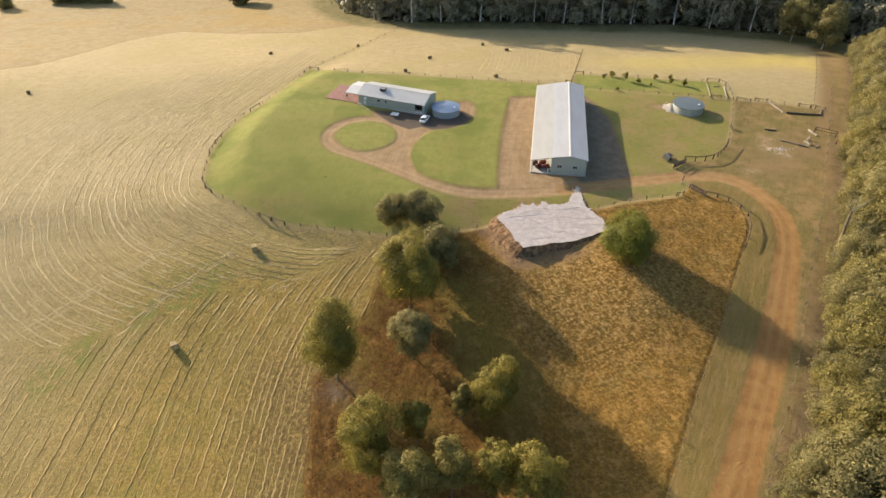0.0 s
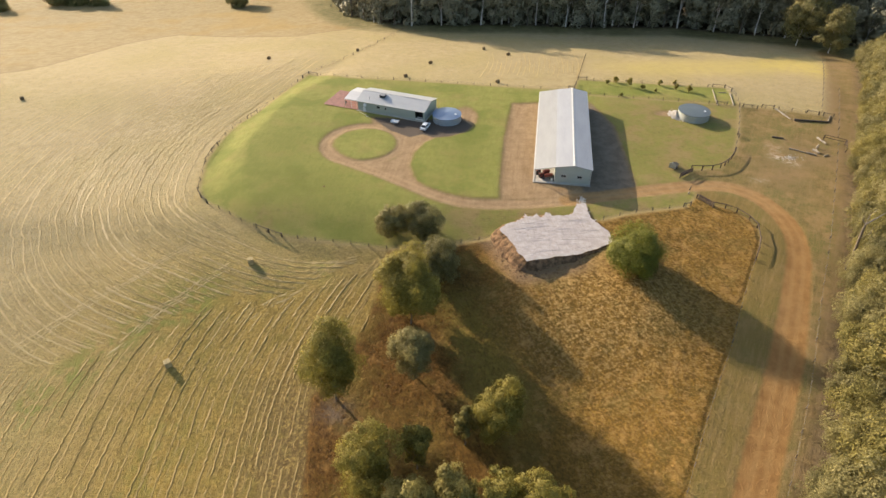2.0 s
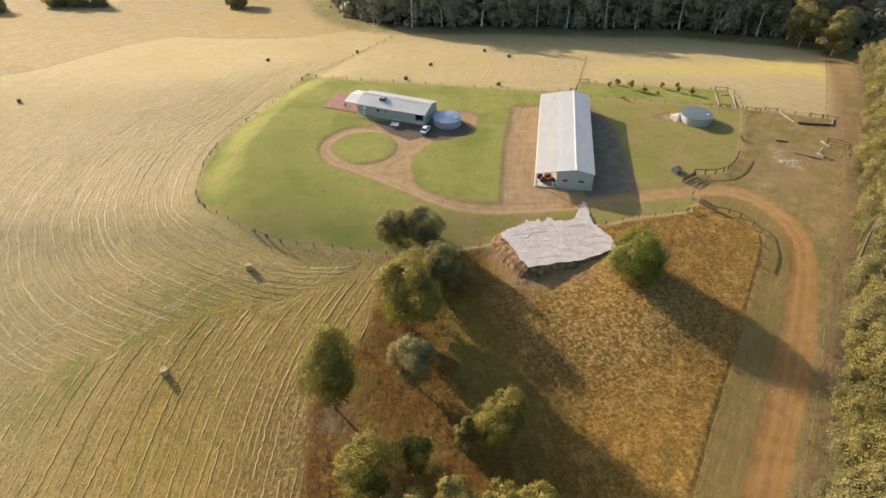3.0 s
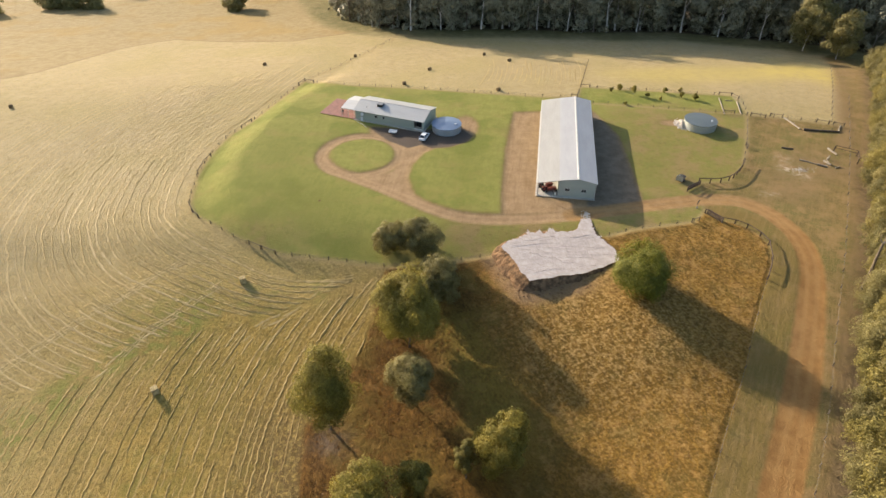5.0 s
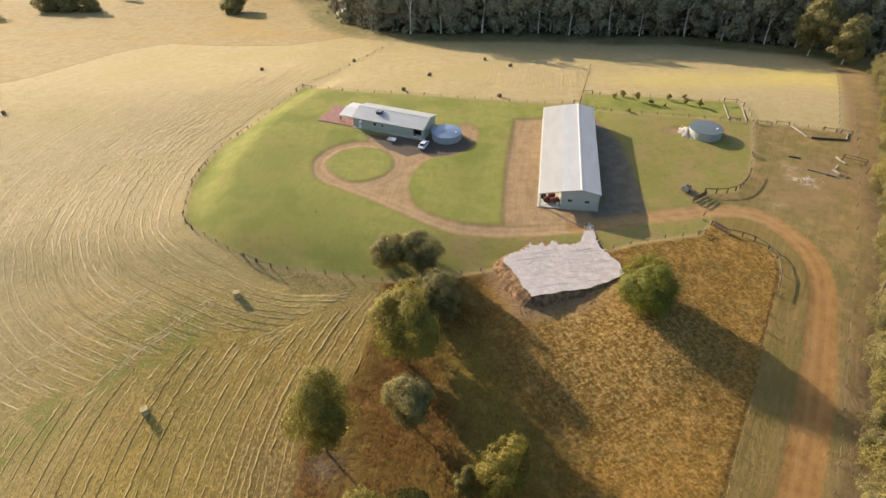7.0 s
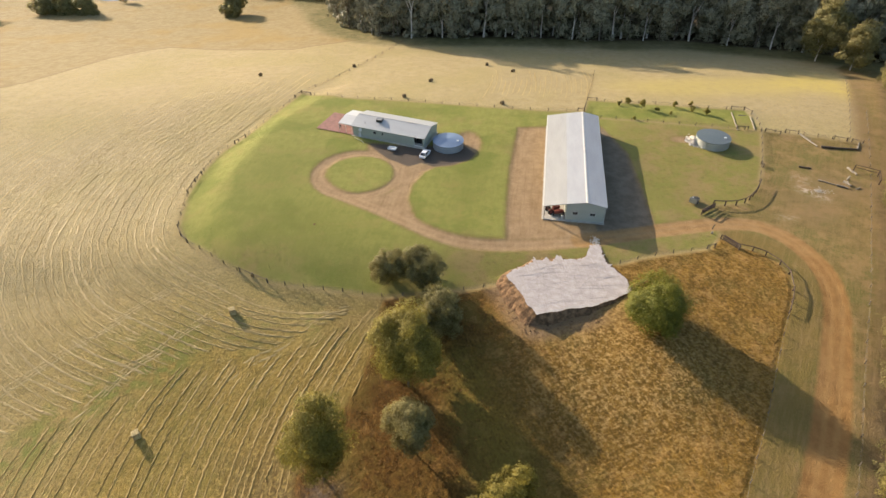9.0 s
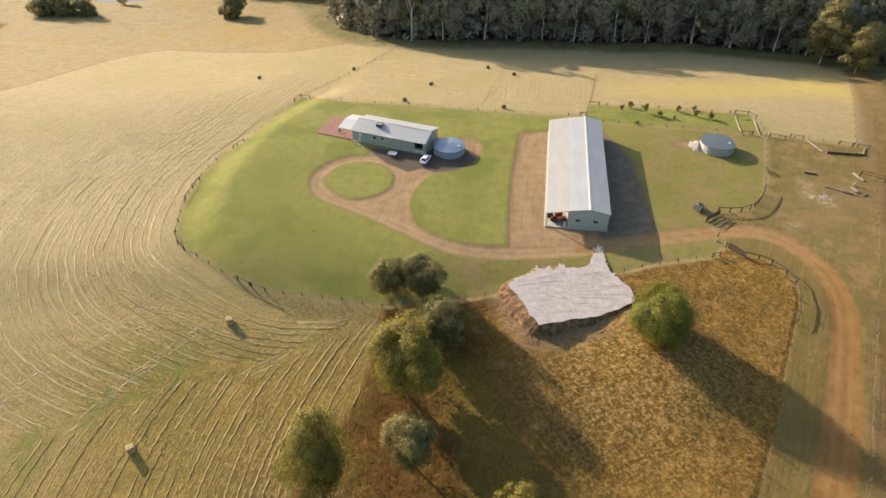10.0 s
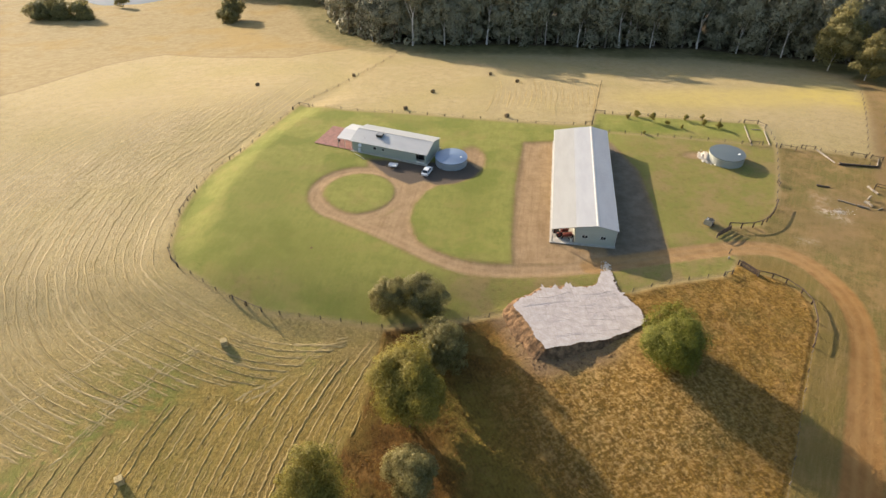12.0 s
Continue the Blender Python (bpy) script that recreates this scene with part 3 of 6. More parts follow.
def zones(X, Y):
    """For each kind of ground cover the signed distance to its edge, in metres, positive inside."""
    isle = ISLE[2] - np.hypot(X - ISLE[0], Y - ISLE[1])
    ring = np.minimum(-isle, ISLE[2] + 3.3 - np.hypot(X - ISLE[0] + 0.4, Y - ISLE[1]))
    dirt = np.maximum.reduce([ring, 2.0 - line_distance(X, Y, curve(DRIVE, 2)), np.minimum(area(X, Y, FORECOURT), -isle), area(X, Y, SHADED_GRAVEL), area(X, Y, APRON), area(X, Y, SHED_EAST),
                              3.0 - np.hypot((X - 6.5) / 1.2, (Y - 166) / 2.2), 2.0 - np.hypot((X - 68) / 2.2, Y - 168)])
    road_line = line_distance(X, Y, curve(ROAD, 2))
    road = 2.4 + 0.55 * np.clip((102 - Y) / 25, 0, 1) - road_line
    drive_line = np.minimum(line_distance(X, Y, curve(DRIVE, 2)), np.abs(np.hypot(X - ISLE[0] + 0.2, Y - ISLE[1]) - ISLE[2] - 1.8))
    tired = np.clip((X - 42) / 14, 0, 0.85) * np.clip((182 - Y) / 8, 0, 1)
    tired = np.maximum(tired, np.clip((127 - Y) / 9, 0, 1) * np.clip((X + 12) / 20, 0, 0.95))
    tired = np.maximum(tired, 0.8 * np.exp(-(np.hypot((X + 40) / 8, (Y - 117.5) / 4)) ** 2))
    regrowth = np.exp(-((line_distance(X, Y, [(-75, 70), (-66, 83), (-52, 92)]) / 4.5) ** 2)) + 0.5 * np.exp(-((line_distance(X, Y, [(-50, 50), (-48, 66)]) / 4) ** 2))  + 0.7 * np.exp(-np.hypot((X + 26) / 4, (Y - 101) / 3) ** 2) + 0.45 * np.exp(-((line_distance(X, Y, [(-62, 96), (-48, 98), (-36, 99)]) / 5) ** 2))
    near = np.clip((138 - Y) / 45, 0, 1) ** 1.5 * np.clip((X + 105) / 55, 0, 1)
    along = line_distance(X, Y, curve(MOWING, 3))
    first = area(X, Y, NORTH_SET)
    swath = np.where(first > 0, along, X - 0.0080 * np.clip(Y - 65, 0, 60) ** 2)
    mown = np.where(first > 0, np.clip((78 - along) / 50, 0, 1), np.clip((X + 125) / 20, 0, 1) * (X < -10) * (Y < 110)) * np.clip((232 - Y) / 60, 0, 1) * np.clip(along / 2 - 0.3, 0, 1)
    mown = mown * np.clip(np.abs(first) / 1.5, 0, 1)
    golden = np.clip((X - 2) / 22, 0, 1)
    fence_grass = np.zeros(X.shape)
    for fence_line in (FENCE_WEST, FENCE_SOUTH, FENCE_PAD, FENCE_BACK, FENCE_NORTH, FENCE_ORCHARD, FENCE_ORCHARD_SOUTH, FENCE_EAST, FENCE_INNER, FENCE_NORTHWEST):
        fence_grass = np.maximum(fence_grass, np.exp(-(line_distance(X, Y, curve(fence_line, 3)) / 0.65) ** 2))
    spoil = np.exp(-((area(X, Y, [(13, 103), (37, 107), (36, 112), (13, 112)]) + 5.0) / 4.0) ** 2) * np.clip((108 - Y) / 4, 0, 1) * np.clip((X - 14) / 6, 0, 0.8)
    worn = np.clip(np.exp(-np.hypot((X - 100) / 9, (Y - 143) / 8) ** 2) + 0.8 * np.exp(-np.hypot((X - 86) / 7, (Y - 133) / 9) ** 2) + 0.9 * np.exp(-((line_distance(X, Y, BUSH_EDGE)) / 2.6) ** 2) + 0.95 * np.exp(-(line_distance(X, Y, curve(TRACK, 3)) / 2.6) ** 4), 0, 1)
    ash = np.exp(-np.hypot((X + 19.5) / 3.2, (Y - 68) / 3.0) ** 2) * 0.9
    return {"lawn": area(X, Y, LAWN), "dirt": dirt, "road": road, "off_centre": np.minimum(road_line, drive_line), "paddock": area(X, Y, PADDOCK), "verge": area(X, Y, VERGE),
            "shaded_gravel": area(X, Y, SHADED_GRAVEL), "gold": area(X, Y, GOLD), "tired": tired, "regrowth": np.clip(regrowth, 0, 1), "near": near, "swath": swath, "mown": mown, "golden": golden, "ash": ash, "spoil": spoil, "watered": np.clip(0.75 * np.exp(-np.hypot((X + 36) / 17, (Y - 126) / 12) ** 2) + 0.5 * np.exp(-np.hypot((X + 44) / 9, (Y - 150) / 14) ** 2) + 0.4 * np.exp(-np.hypot((X - 5) / 6, (Y - 142) / 12) ** 2), 0, 1),
            "bare": np.exp(-(np.clip(-area(X, Y, PAD), 0, None) / 4.6) ** 6) * (Y < 110) * np.clip((33 - X) / 6, 0, 1), "yellowed": np.clip(np.exp(-np.hypot((X - 128) / 13, (Y - 216) / 9) ** 2) + 0.8 * np.exp(-np.hypot((X - 133) / 7, (Y - 203) / 8) ** 2) + 0.65 * np.exp(-np.hypot((X - 92) / 38, (Y - 211) / 11) ** 4), 0, 1), "strawy": np.clip(1.0 * np.exp(-np.hypot((X - 30) / 16, (Y - 87) / 13) ** 2) + 0.3 * np.clip((X - 18) / 10, 0, 1), 0, 1), "worn": worn, "fringe": area(X, Y, FOREST_EDGE + [(400, 222), (400, 600), (-190, 600)]) + 17, "shed_side": area(X, Y, SHED_EAST), "lime": np.clip(np.exp(-(line_distance(X, Y, [(88.4, 142.4), (91.7, 138.5)]) / 1.5) ** 2) + 0.45 * np.exp(-(line_distance(X, Y, [(77.5, 130.6), (81, 130.2)]) / 0.9) ** 2) + 0.4 * np.exp(-np.hypot(X - 90.5, Y - 147) ** 2 / 5), 0, 1), "fence_grass": fence_grass, "worn_strip": np.clip((90 - Y) / 22, 0.15, 1) * np.clip((110 - Y) / 5, 0, 1), "olive": np.clip(np.exp(-(line_distance(X, Y, [(2, 92), (9, 76), (10, 66)]) / 5.0) ** 2) + 0.6 * np.exp(-np.hypot((X + 4) / 5, (Y - 62) / 7) ** 2), 0, 0.9), "redness": np.maximum(np.clip((X - 54) / 18, 0.15, 1), np.clip((95 - Y) / 15, 0, 1)) * np.clip((112 - Y) / 20 + 1, 0.1, 1),
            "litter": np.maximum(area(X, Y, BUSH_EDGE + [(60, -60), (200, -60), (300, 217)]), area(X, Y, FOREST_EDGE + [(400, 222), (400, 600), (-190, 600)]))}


def land():
    """One sheet of land from the camera's feet to the horizon, divided where the ground cover changes."""
    def steps(lo, hi, fine, far_lo, far_hi):
        mid = list(np.arange(lo, hi + 1e-6, fine))
        a, d = [], fine
        while lo - sum(a) > far_lo:
            d *= 1.18
            a.append(d)
        b, d = [], fine
        while hi + sum(b) < far_hi:
            d *= 1.18
            b.append(d)
        return np.array([lo - s for s in np.cumsum(a)][::-1] + mid + [hi + s for s in np.cumsum(b)])
    xs, ys = steps(-100, 122, 0.75, -2600, 2600), steps(34, 205, 0.75, -900, 4200)
    X, Y = np.meshgrid(xs, ys)
    Z = ground(X, Y)
    zone = zones(X, Y)
    rough = np.clip(zone["paddock"], 0, 1) * (np.sin(X * 2.1 + np.sin(Y * 1.3) * 2) * np.sin(Y * 1.9 + np.sin(X * 0.9) * 2)) * 0.12
    crown = -0.10 * np.clip(zone["road"] + 0.4, 0, 1) - 0.2 * np.clip(zone["dirt"] + 0.3, 0, 1)
    wheel = 0.04 * np.exp(-((zone["off_centre"] - 0.95) / 0.35) ** 2)
    Z = Z + rough + crown - wheel * (np.maximum(zone["road"], zone["dirt"]) > 0)
    V = np.stack([X.ravel(), Y.ravel(), Z.ravel()], 1)
    ny, nx = X.shape
    i = (np.arange(ny - 1)[:, None] * nx + np.arange(nx - 1)[None]).ravel()
    F = np.stack([i, i + 1, i + nx + 1, i + nx], 1)
    mid = {k: v.ravel()[F].mean(1) for k, v in zone.items()}
    kind = np.zeros(len(F), int)
    kind[mid["verge"] > 0] = 4
    kind[mid["paddock"] > 0] = 3
    kind[mid["lawn"] > 0] = 1
    kind[mid["dirt"] > 0] = 5
    kind[mid["road"] > 0] = 2
    for k, name, label, cat in ((0, "ground", "mown hay field of pale straw stubble with greener patches", "field"),
                                (1, "lawn", "mown green lawn round the homestead, browner beside the shed", "lawn"),
                                (2, "road", "orange gravel farm road with paler wheel tracks", "road"),
                                (3, "paddock_ground", "unmown paddock of long dead orange-brown grass", "paddock"),
                                (4, "verge_ground", "dry worn grass verge beside the gravel road", "verge"),
                                (5, "driveway", "bare brown gravel driveway with a turning circle", "driveway")):
        f = F[kind == k]
        used, inv = np.unique(f, return_inverse=True)
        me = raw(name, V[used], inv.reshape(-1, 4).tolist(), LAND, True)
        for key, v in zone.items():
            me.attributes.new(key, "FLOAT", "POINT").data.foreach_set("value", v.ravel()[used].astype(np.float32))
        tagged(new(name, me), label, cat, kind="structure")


land()
lake = raw("lake", [(-206 + 46 * math.cos(a) * (1 + 0.08 * math.sin(3 * a)), 456 + 47 * math.sin(a) * (1 + 0.06 * math.cos(4 * a)), -31.35) for a in np.linspace(0, 2 * math.pi, 60, endpoint=False)],
           [tuple(range(60))], WATER)
tagged(new("water", lake), "pale still farm dam at the foot of the field", "water", kind="structure")


# ---- the long shed ----
def shed():
    W, L = 13.5, 45.8
    ob = thing("shed", 22.7, 130.3, 0.25, -9.0, "long cream-roofed steel farm shed with an open lean-to bay", "shed")
    z0, zb, zr, zw = 3.5, 4.6, 5.35, 4.45           # heights of lean-to eave, joint, ridge and east eave
    ub, ur = 4.9, 9.3
    o = 0.25
    part("lean_to_roof", slab(B(), [(-o, -o, z0), (ub, -o, zb), (ub, L + o, zb), (-o, L + o, z0)], 0.06), ROOF_CREAM, ob, "cream sheet-steel lean-to roof")
    part("west_roof", slab(B(), [(ub, -o, zb + 0.01), (ur, -o, zr), (ur, L + o, zr), (ub, L + o, zb + 0.01)], 0.06), ROOF_SHED, ob)
    part("east_roof", slab(B(), [(ur, -o, zr), (W + o, -o, zw), (W + o, L + o, zw), (ur, L + o, zr)], 0.06), ROOF_SHED, ob)
    cap = B()
    slab(cap, [(ur - 0.3, -o - 0.02, zr - 0.01), (ur, -o - 0.02, zr + 0.05), (ur, L + o + 0.02, zr + 0.05), (ur - 0.3, L + o + 0.02, zr - 0.01)], 0.02)
    slab(cap, [(ur, -o - 0.02, zr + 0.05), (ur + 0.3, -o - 0.02, zr - 0.03), (ur + 0.3, L + o + 0.02, zr - 0.03), (ur, L + o + 0.02, zr + 0.05)], 0.02)
    part("ridge_cap", cap, TRIM, ob)
    for name, x, z in (("gutter", -o - 0.06, z0 - 0.04), ("gutter", W + o + 0.06, zw - 0.04)):
        part(name, box(B(), (x - 0.08, -o, z - 0.12), (x + 0.08, L + o, z), 0.02), TRIM, ob)
    # walls: the west bay stays open to the front
    def gable(y, t, lo, hi):
        bm = B()
        prof = [(lo, 0), (hi, 0)] + ([(W, zw - 0.08), (ur, zr - 0.08)] if hi == W else []) + [(lo, zb - 0.08 if lo == ub else z0 - 0.08)]
        if lo == 0:
            prof = [(0, 0), (W, 0), (W, zw - 0.08), (ur, zr - 0.08), (ub, zb - 0.08), (0, z0 - 0.08)]
        a = [bm.verts.new((u, y, z)) for u, z in prof]
        b = [bm.verts.new((u, y + t, z)) for u, z in prof]
        bm.faces.new(a)
        bm.faces.new(b[::-1])
        for i in range(len(a)):
            bm.faces.new((a[i], b[i], b[(i + 1) % len(a)], a[(i + 1) % len(a)]))
        bmesh.ops.recalc_face_normals(bm, faces=bm.faces)
        return bm
    part("front_wall", gable(0, 0.12, ub, W), WALL_SHED, ob, "grey-green sheet-steel gable wall")
    part("back_wall", gable(L - 0.12, 0.12, 0, W), WALL_SHED, ob)
    side = sheet_metal("grey_green_side_sheet", (0.36, 0.38, 0.33), "y", 0.25, 0.55)
    part("east_wall", box(B(), (W - 0.12, 0.12, 0), (W, L - 0.12, zw - 0.1)), side, ob)
    part("inner_wall", box(B(), (ub, 0.12, 0), (ub + 0.1, L - 0.12, zb - 0.1)), side, ob)
    part("rear_bay_wall", box(B(), (0, 14, 0), (0.1, L - 0.12, z0 - 0.1)), side, ob)
    for y in (0.15, 4.6, 9.2, 13.8):
        part("post", box(B(), (0.02, y - 0.1, 0), (0.22, y + 0.1, z0 - 0.08), 0.015), STEEL, ob)
    part("beam", box(B(), (0.0, 0.0, z0 - 0.33), (0.18, 13.9, z0 - 0.09)), STEEL, ob)
    part("bay_header", slab(B(), [(0.1, 0.02, z0 - 0.06), (ub, 0.02, zb - 0.07), (ub, 0.10, zb - 0.07), (0.1, 0.10, z0 - 0.06)], 0.24), TRIM, ob)
    for u in (7.0, 10.9):
        w = part("window", box(B(), (u - 0.6, -0.05, 1.7), (u + 0.6, 0.02, 2.5), 0.01), TRIM, ob, "small aluminium sliding window")
        part("pane", box(B(), (u - 0.54, -0.065, 1.76), (u - 0.03, -0.045, 2.44)), GLASS, w)
        part("pane", box(B(), (u + 0.03, -0.065, 1.76), (u + 0.54, -0.045, 2.44)), GLASS, w)
    d = part("door", box(B(), (W - 0.01, 1.0, 0.02), (W + 0.05, 1.95, 2.1), 0.01), DARK, ob, "dark side door")
    part("handle", box(B(), (W + 0.05, 1.1, 1.0), (W + 0.1, 1.22, 1.05)), STEEL, d)
    part("downpipe", rod(B(), (W + 0.12, 0.1, 0.0), (W + 0.12, 0.1, zw - 0.1), 0.05), TRIM, ob)
    part("downpipe", rod(B(), (-0.12, 0.1, 0.0), (-0.12, 0.1, z0 - 0.1), 0.05), TRIM, ob)
    part("floor_slab", box(B(), (-0.4, -0.5, -0.1), (W + 0.3, L + 0.3, 0.06), 0.03), CONCRETE, ob, "pale concrete floor slab")
    return ob


SHED = shed()
SH = SHED.matrix_world.copy()


def at_shed(x, y, z, turn=0.0):
    return SH @ pose(x, y, z, 0, 0, turn)


def wheel(parent, x, y, r, width, hub=STEEL):
    w = part("wheel", rod(B(), (x - width / 2, y, r), (x + width / 2, y, r), r, seg=20), RUBBER, parent, "black rubber tyre")
    part("rim", rod(B(), (x - width / 2 - 0.02, y, r), (x + width / 2 + 0.02, y, r), r * 0.55, seg=14), hub, w)


def tractor():
    ob = thing("tractor", 0, 0, 0, 0, "red farm tractor parked under the lean-to roof", "tractor")
    ob.matrix_world = at_shed(1.7, 2.6, 0.06, -60)
    part("bonnet", box(B(), (-0.4, 0.4, 0.75), (0.4, 2.1, 1.45), 0.1), RED_PAINT, ob)
    part("chassis", box(B(), (-0.25, -0.9, 0.5), (0.25, 2.0, 0.85), 0.05), DARK, ob)
    for s in (-1, 1):
        part("mudguard", box(B(), (s * 0.85 - 0.22, -1.2, 1.25), (s * 0.85 + 0.22, 0.1, 1.4), 0.05), RED_PAINT, ob)
    part("seat", box(box(B(), (-0.25, -0.8, 0.95), (0.25, -0.3, 1.1), 0.04), (-0.25, -0.9, 1.05), (0.25, -0.78, 1.5), 0.04), DARK, ob)
    part("exhaust", rod(B(), (0.2, 1.5, 1.4), (0.2, 1.5, 2.1), 0.04), DARK, ob)
    for s in (-1, 1):
        wheel(ob, s * 0.8, -0.55, 0.72, 0.4, RED_PAINT)
        wheel(ob, s * 0.6, 1.7, 0.4, 0.24, RED_PAINT)


def seeder():
    ob = thing("hay_rake", 0, 0, 0, 0, "red and rust farm implement on two wheels in the shed bay", "implement")
    ob.matrix_world = at_shed(3.4, 1.7, 0.06, 20)
    part("hopper", box(B(), (-1.1, -0.4, 0.6), (1.1, 0.4, 1.3), 0.12), RED_PAINT, ob)
    part("drawbar", rod(B(), (0, -1.5, 0.45), (0, 0.2, 0.65), 0.06), DARK, ob)
    part("axle", rod(B(), (-1.3, 0, 0.4), (1.3, 0, 0.4), 0.05), DARK, ob)
    for s in (-1, 1):
        wheel(ob, s * 1.25, 0, 0.4, 0.2)


tractor()
seeder()
dr = thing("drum", 0, 0, 0, 0, "pale plastic drum standing in the shed bay", "drum")
dr.matrix_world = at_shed(4.3, 0.55, 0.06)
part("barrel", rod(rod(B(), (0, 0, 0), (0, 0, 0.85), 0.29, seg=20), (0, 0, 0.84), (0, 0, 0.88), 0.3, 0.26, 20), TRIM, dr)
part("lid", rod(B(), (0, 0, 0.88), (0, 0, 0.91), 0.2, seg=16), DARK, dr)


# ---- the house and what stands round it ----
def house():
    L, D, zw, ur, zr = 21.8, 9.6, 3.0, 4.9, 4.35
    ob = thing("house", -26.1, 170.6, 0.3, -20.8, "low green steel-clad farmhouse with a pale zinc gable roof", "house")
    o = 0.3
    part("front_roof", slab(B(), [(-o, -o, zw), (L + o, -o, zw), (L + o, ur, zr), (-o, ur, zr)], 0.08), ROOF_HOUSE, ob)
    part("back_roof", slab(B(), [(-o, ur, zr), (L + o, ur, zr), (L + o, D + o, zw), (-o, D + o, zw)], 0.08), ROOF_HOUSE, ob)
    part("ridge_cap", box(B(), (-o, ur - 0.16, zr - 0.02), (L + o, ur + 0.16, zr + 0.05), 0.02), TRIM, ob)
    part("gutter", box(B(), (-o, -o - 0.12, zw - 0.14), (L + o, -o + 0.0, zw - 0.02), 0.02), TRIM, ob)
    part("fascia", box(B(), (L + o, -o, zw - 0.2), (L + o + 0.04, -o + 0.2, zw)), TRIM, ob)
    # front wall with a porch recess near its east end
    part("front_wall", box(B(), (0, 0, 0), (L - 2.9, 0.14, zw - 0.04)), WALL_HOUSE, ob, "green-grey sheet-steel wall")
    part("corner_wall", box(B(), (L - 0.5, 0, 0), (L, 0.14, zw - 0.04)), WALL_HOUSE, ob)
    part("porch_beam", box(B(), (L - 2.9, 0.0, zw - 0.4), (L - 0.5, 0.14, zw - 0.04)), WALL_HOUSE, ob)
    part("porch_rail", box(box(B(), (L - 2.9, 0.03, 0.85), (L - 0.5, 0.1, 0.95)), (L - 2.9, 0.03, 0.0), (L - 0.5, 0.1, 0.5)), TRIM, ob)
    # rear wall of the recess, near-black to paint in the porch's shade
    part("shaded_porch_back", box(B(), (L - 3.0, 1.9, 0), (L - 0.14, 2.0, zw)), DARK, ob)
    def gable(x, t):
        bm = B()
        prof = [(0.14, 0), (D, 0), (D, zw - 0.05), (ur, zr - 0.12), (0.14, zw - 0.05)]
        a = [bm.verts.new((x, v, z)) for v, z in prof]
        b = [bm.verts.new((x + t, v, z)) for v, z in prof]
        bm.faces.new(a), bm.faces.new(b[::-1])
        for i in range(5):
            bm.faces.new((a[i], b[i], b[(i + 1) % 5], a[(i + 1) % 5]))
        bmesh.ops.recalc_face_normals(bm, faces=bm.faces)
        return bm
    end = sheet_metal("green_end_sheet", (0.31, 0.335, 0.285), "y", 0.2, 0.6)
    part("east_gable", gable(L - 0.14, 0.14), end, ob)
    part("west_gable", gable(0, 0.14), end, ob)
    part("back_wall", box(B(), (0.14, D - 0.14, 0), (L - 0.14, D, zw - 0.05)), WALL_HOUSE, ob)
    for u, w in ((6.9, 1.0), (9.3, 0.6)):
        win = part("window", box(B(), (u - w / 2, -0.04, 1.45), (u + w / 2, 0.02, 2.3), 0.01), TRIM, ob, "small dark aluminium window")
        part("pane", box(B(), (u - w / 2 + 0.05, -0.055, 1.5), (u + w / 2 - 0.05, -0.035, 2.25)), GLASS, win)
    dr = part("door", box(B(), (14.6, -0.03, 0.05), (15.5, 0.02, 2.08), 0.01), WALL_HOUSE, ob)
    part("handle", box(B(), (15.32, -0.09, 1.0), (15.4, -0.03, 1.06)), STEEL, dr)
    part("roller_door", box(B(), (16.0, -0.02, 0.02), (18.8, 0.01, 2.15)), WALL_HOUSE, ob)
    part("flue", rod(rod(B(), (3.4, 1.3, 3.2), (3.4, 1.3, 4.0), 0.09), (3.4, 1.3, 3.95), (3.4, 1.3, 4.08), 0.16), STEEL, ob)
    part("vent", rod(B(), (16.5, 4.6, 4.1), (16.5, 4.6, 4.6), 0.07), STEEL, ob)
    part("slab", box(B(), (-0.3, -0.6, -0.2), (L + 0.3, D + 0.3, 0.03), 0.02), CONCRETE, ob)
    # evaporative cooler on the front slope
    ac = part("roof_cooler", box(B(), (6.2, 2.6, 3.5), (7.8, 4.2, 4.5), 0.08), DARK, ob, "dark box-shaped cooler on the roof")
    part("cooler_lid", box(B(), (6.1, 2.5, 4.48), (7.9, 4.3, 4.62), 0.05), GREY_PAINT, ac)
    dish = B()
    for i in range(5):
        r0, r1 = 0.1 * i, 0.1 * (i + 1)
        bmesh.ops.create_cone(dish, segments=18, radius1=r1, radius2=r0 + 1e-3, depth=0.02 + 0.012 * i, matrix=pose(2.6, -0.55, 2.15, 70, 0, 15) @ Matrix.Translation((0, 0, -0.012 * i * i)))
    part("satellite_dish", dish, WHITE_PAINT, ob, "white satellite dish")
    part("dish_arm", rod(B(), (2.6, 0.0, 1.9), (2.6, -0.5, 2.1), 0.03), STEEL, ob)
    for u in (2.1, 2.5):
        part("gas_bottle", rod(rod(B(), (u, -0.3, 0.0), (u, -0.3, 1.1), 0.18, seg=14), (u, -0.3, 1.1), (u, -0.3, 1.25), 0.18, 0.06, 14), WHITE_PAINT, ob)
    return ob


HOUSE = house()
HM = HOUSE.matrix_world.copy()


def at_house(x, y, z, turn=0.0):
    return HM @ pose(x, y, z, 0, 0, turn)


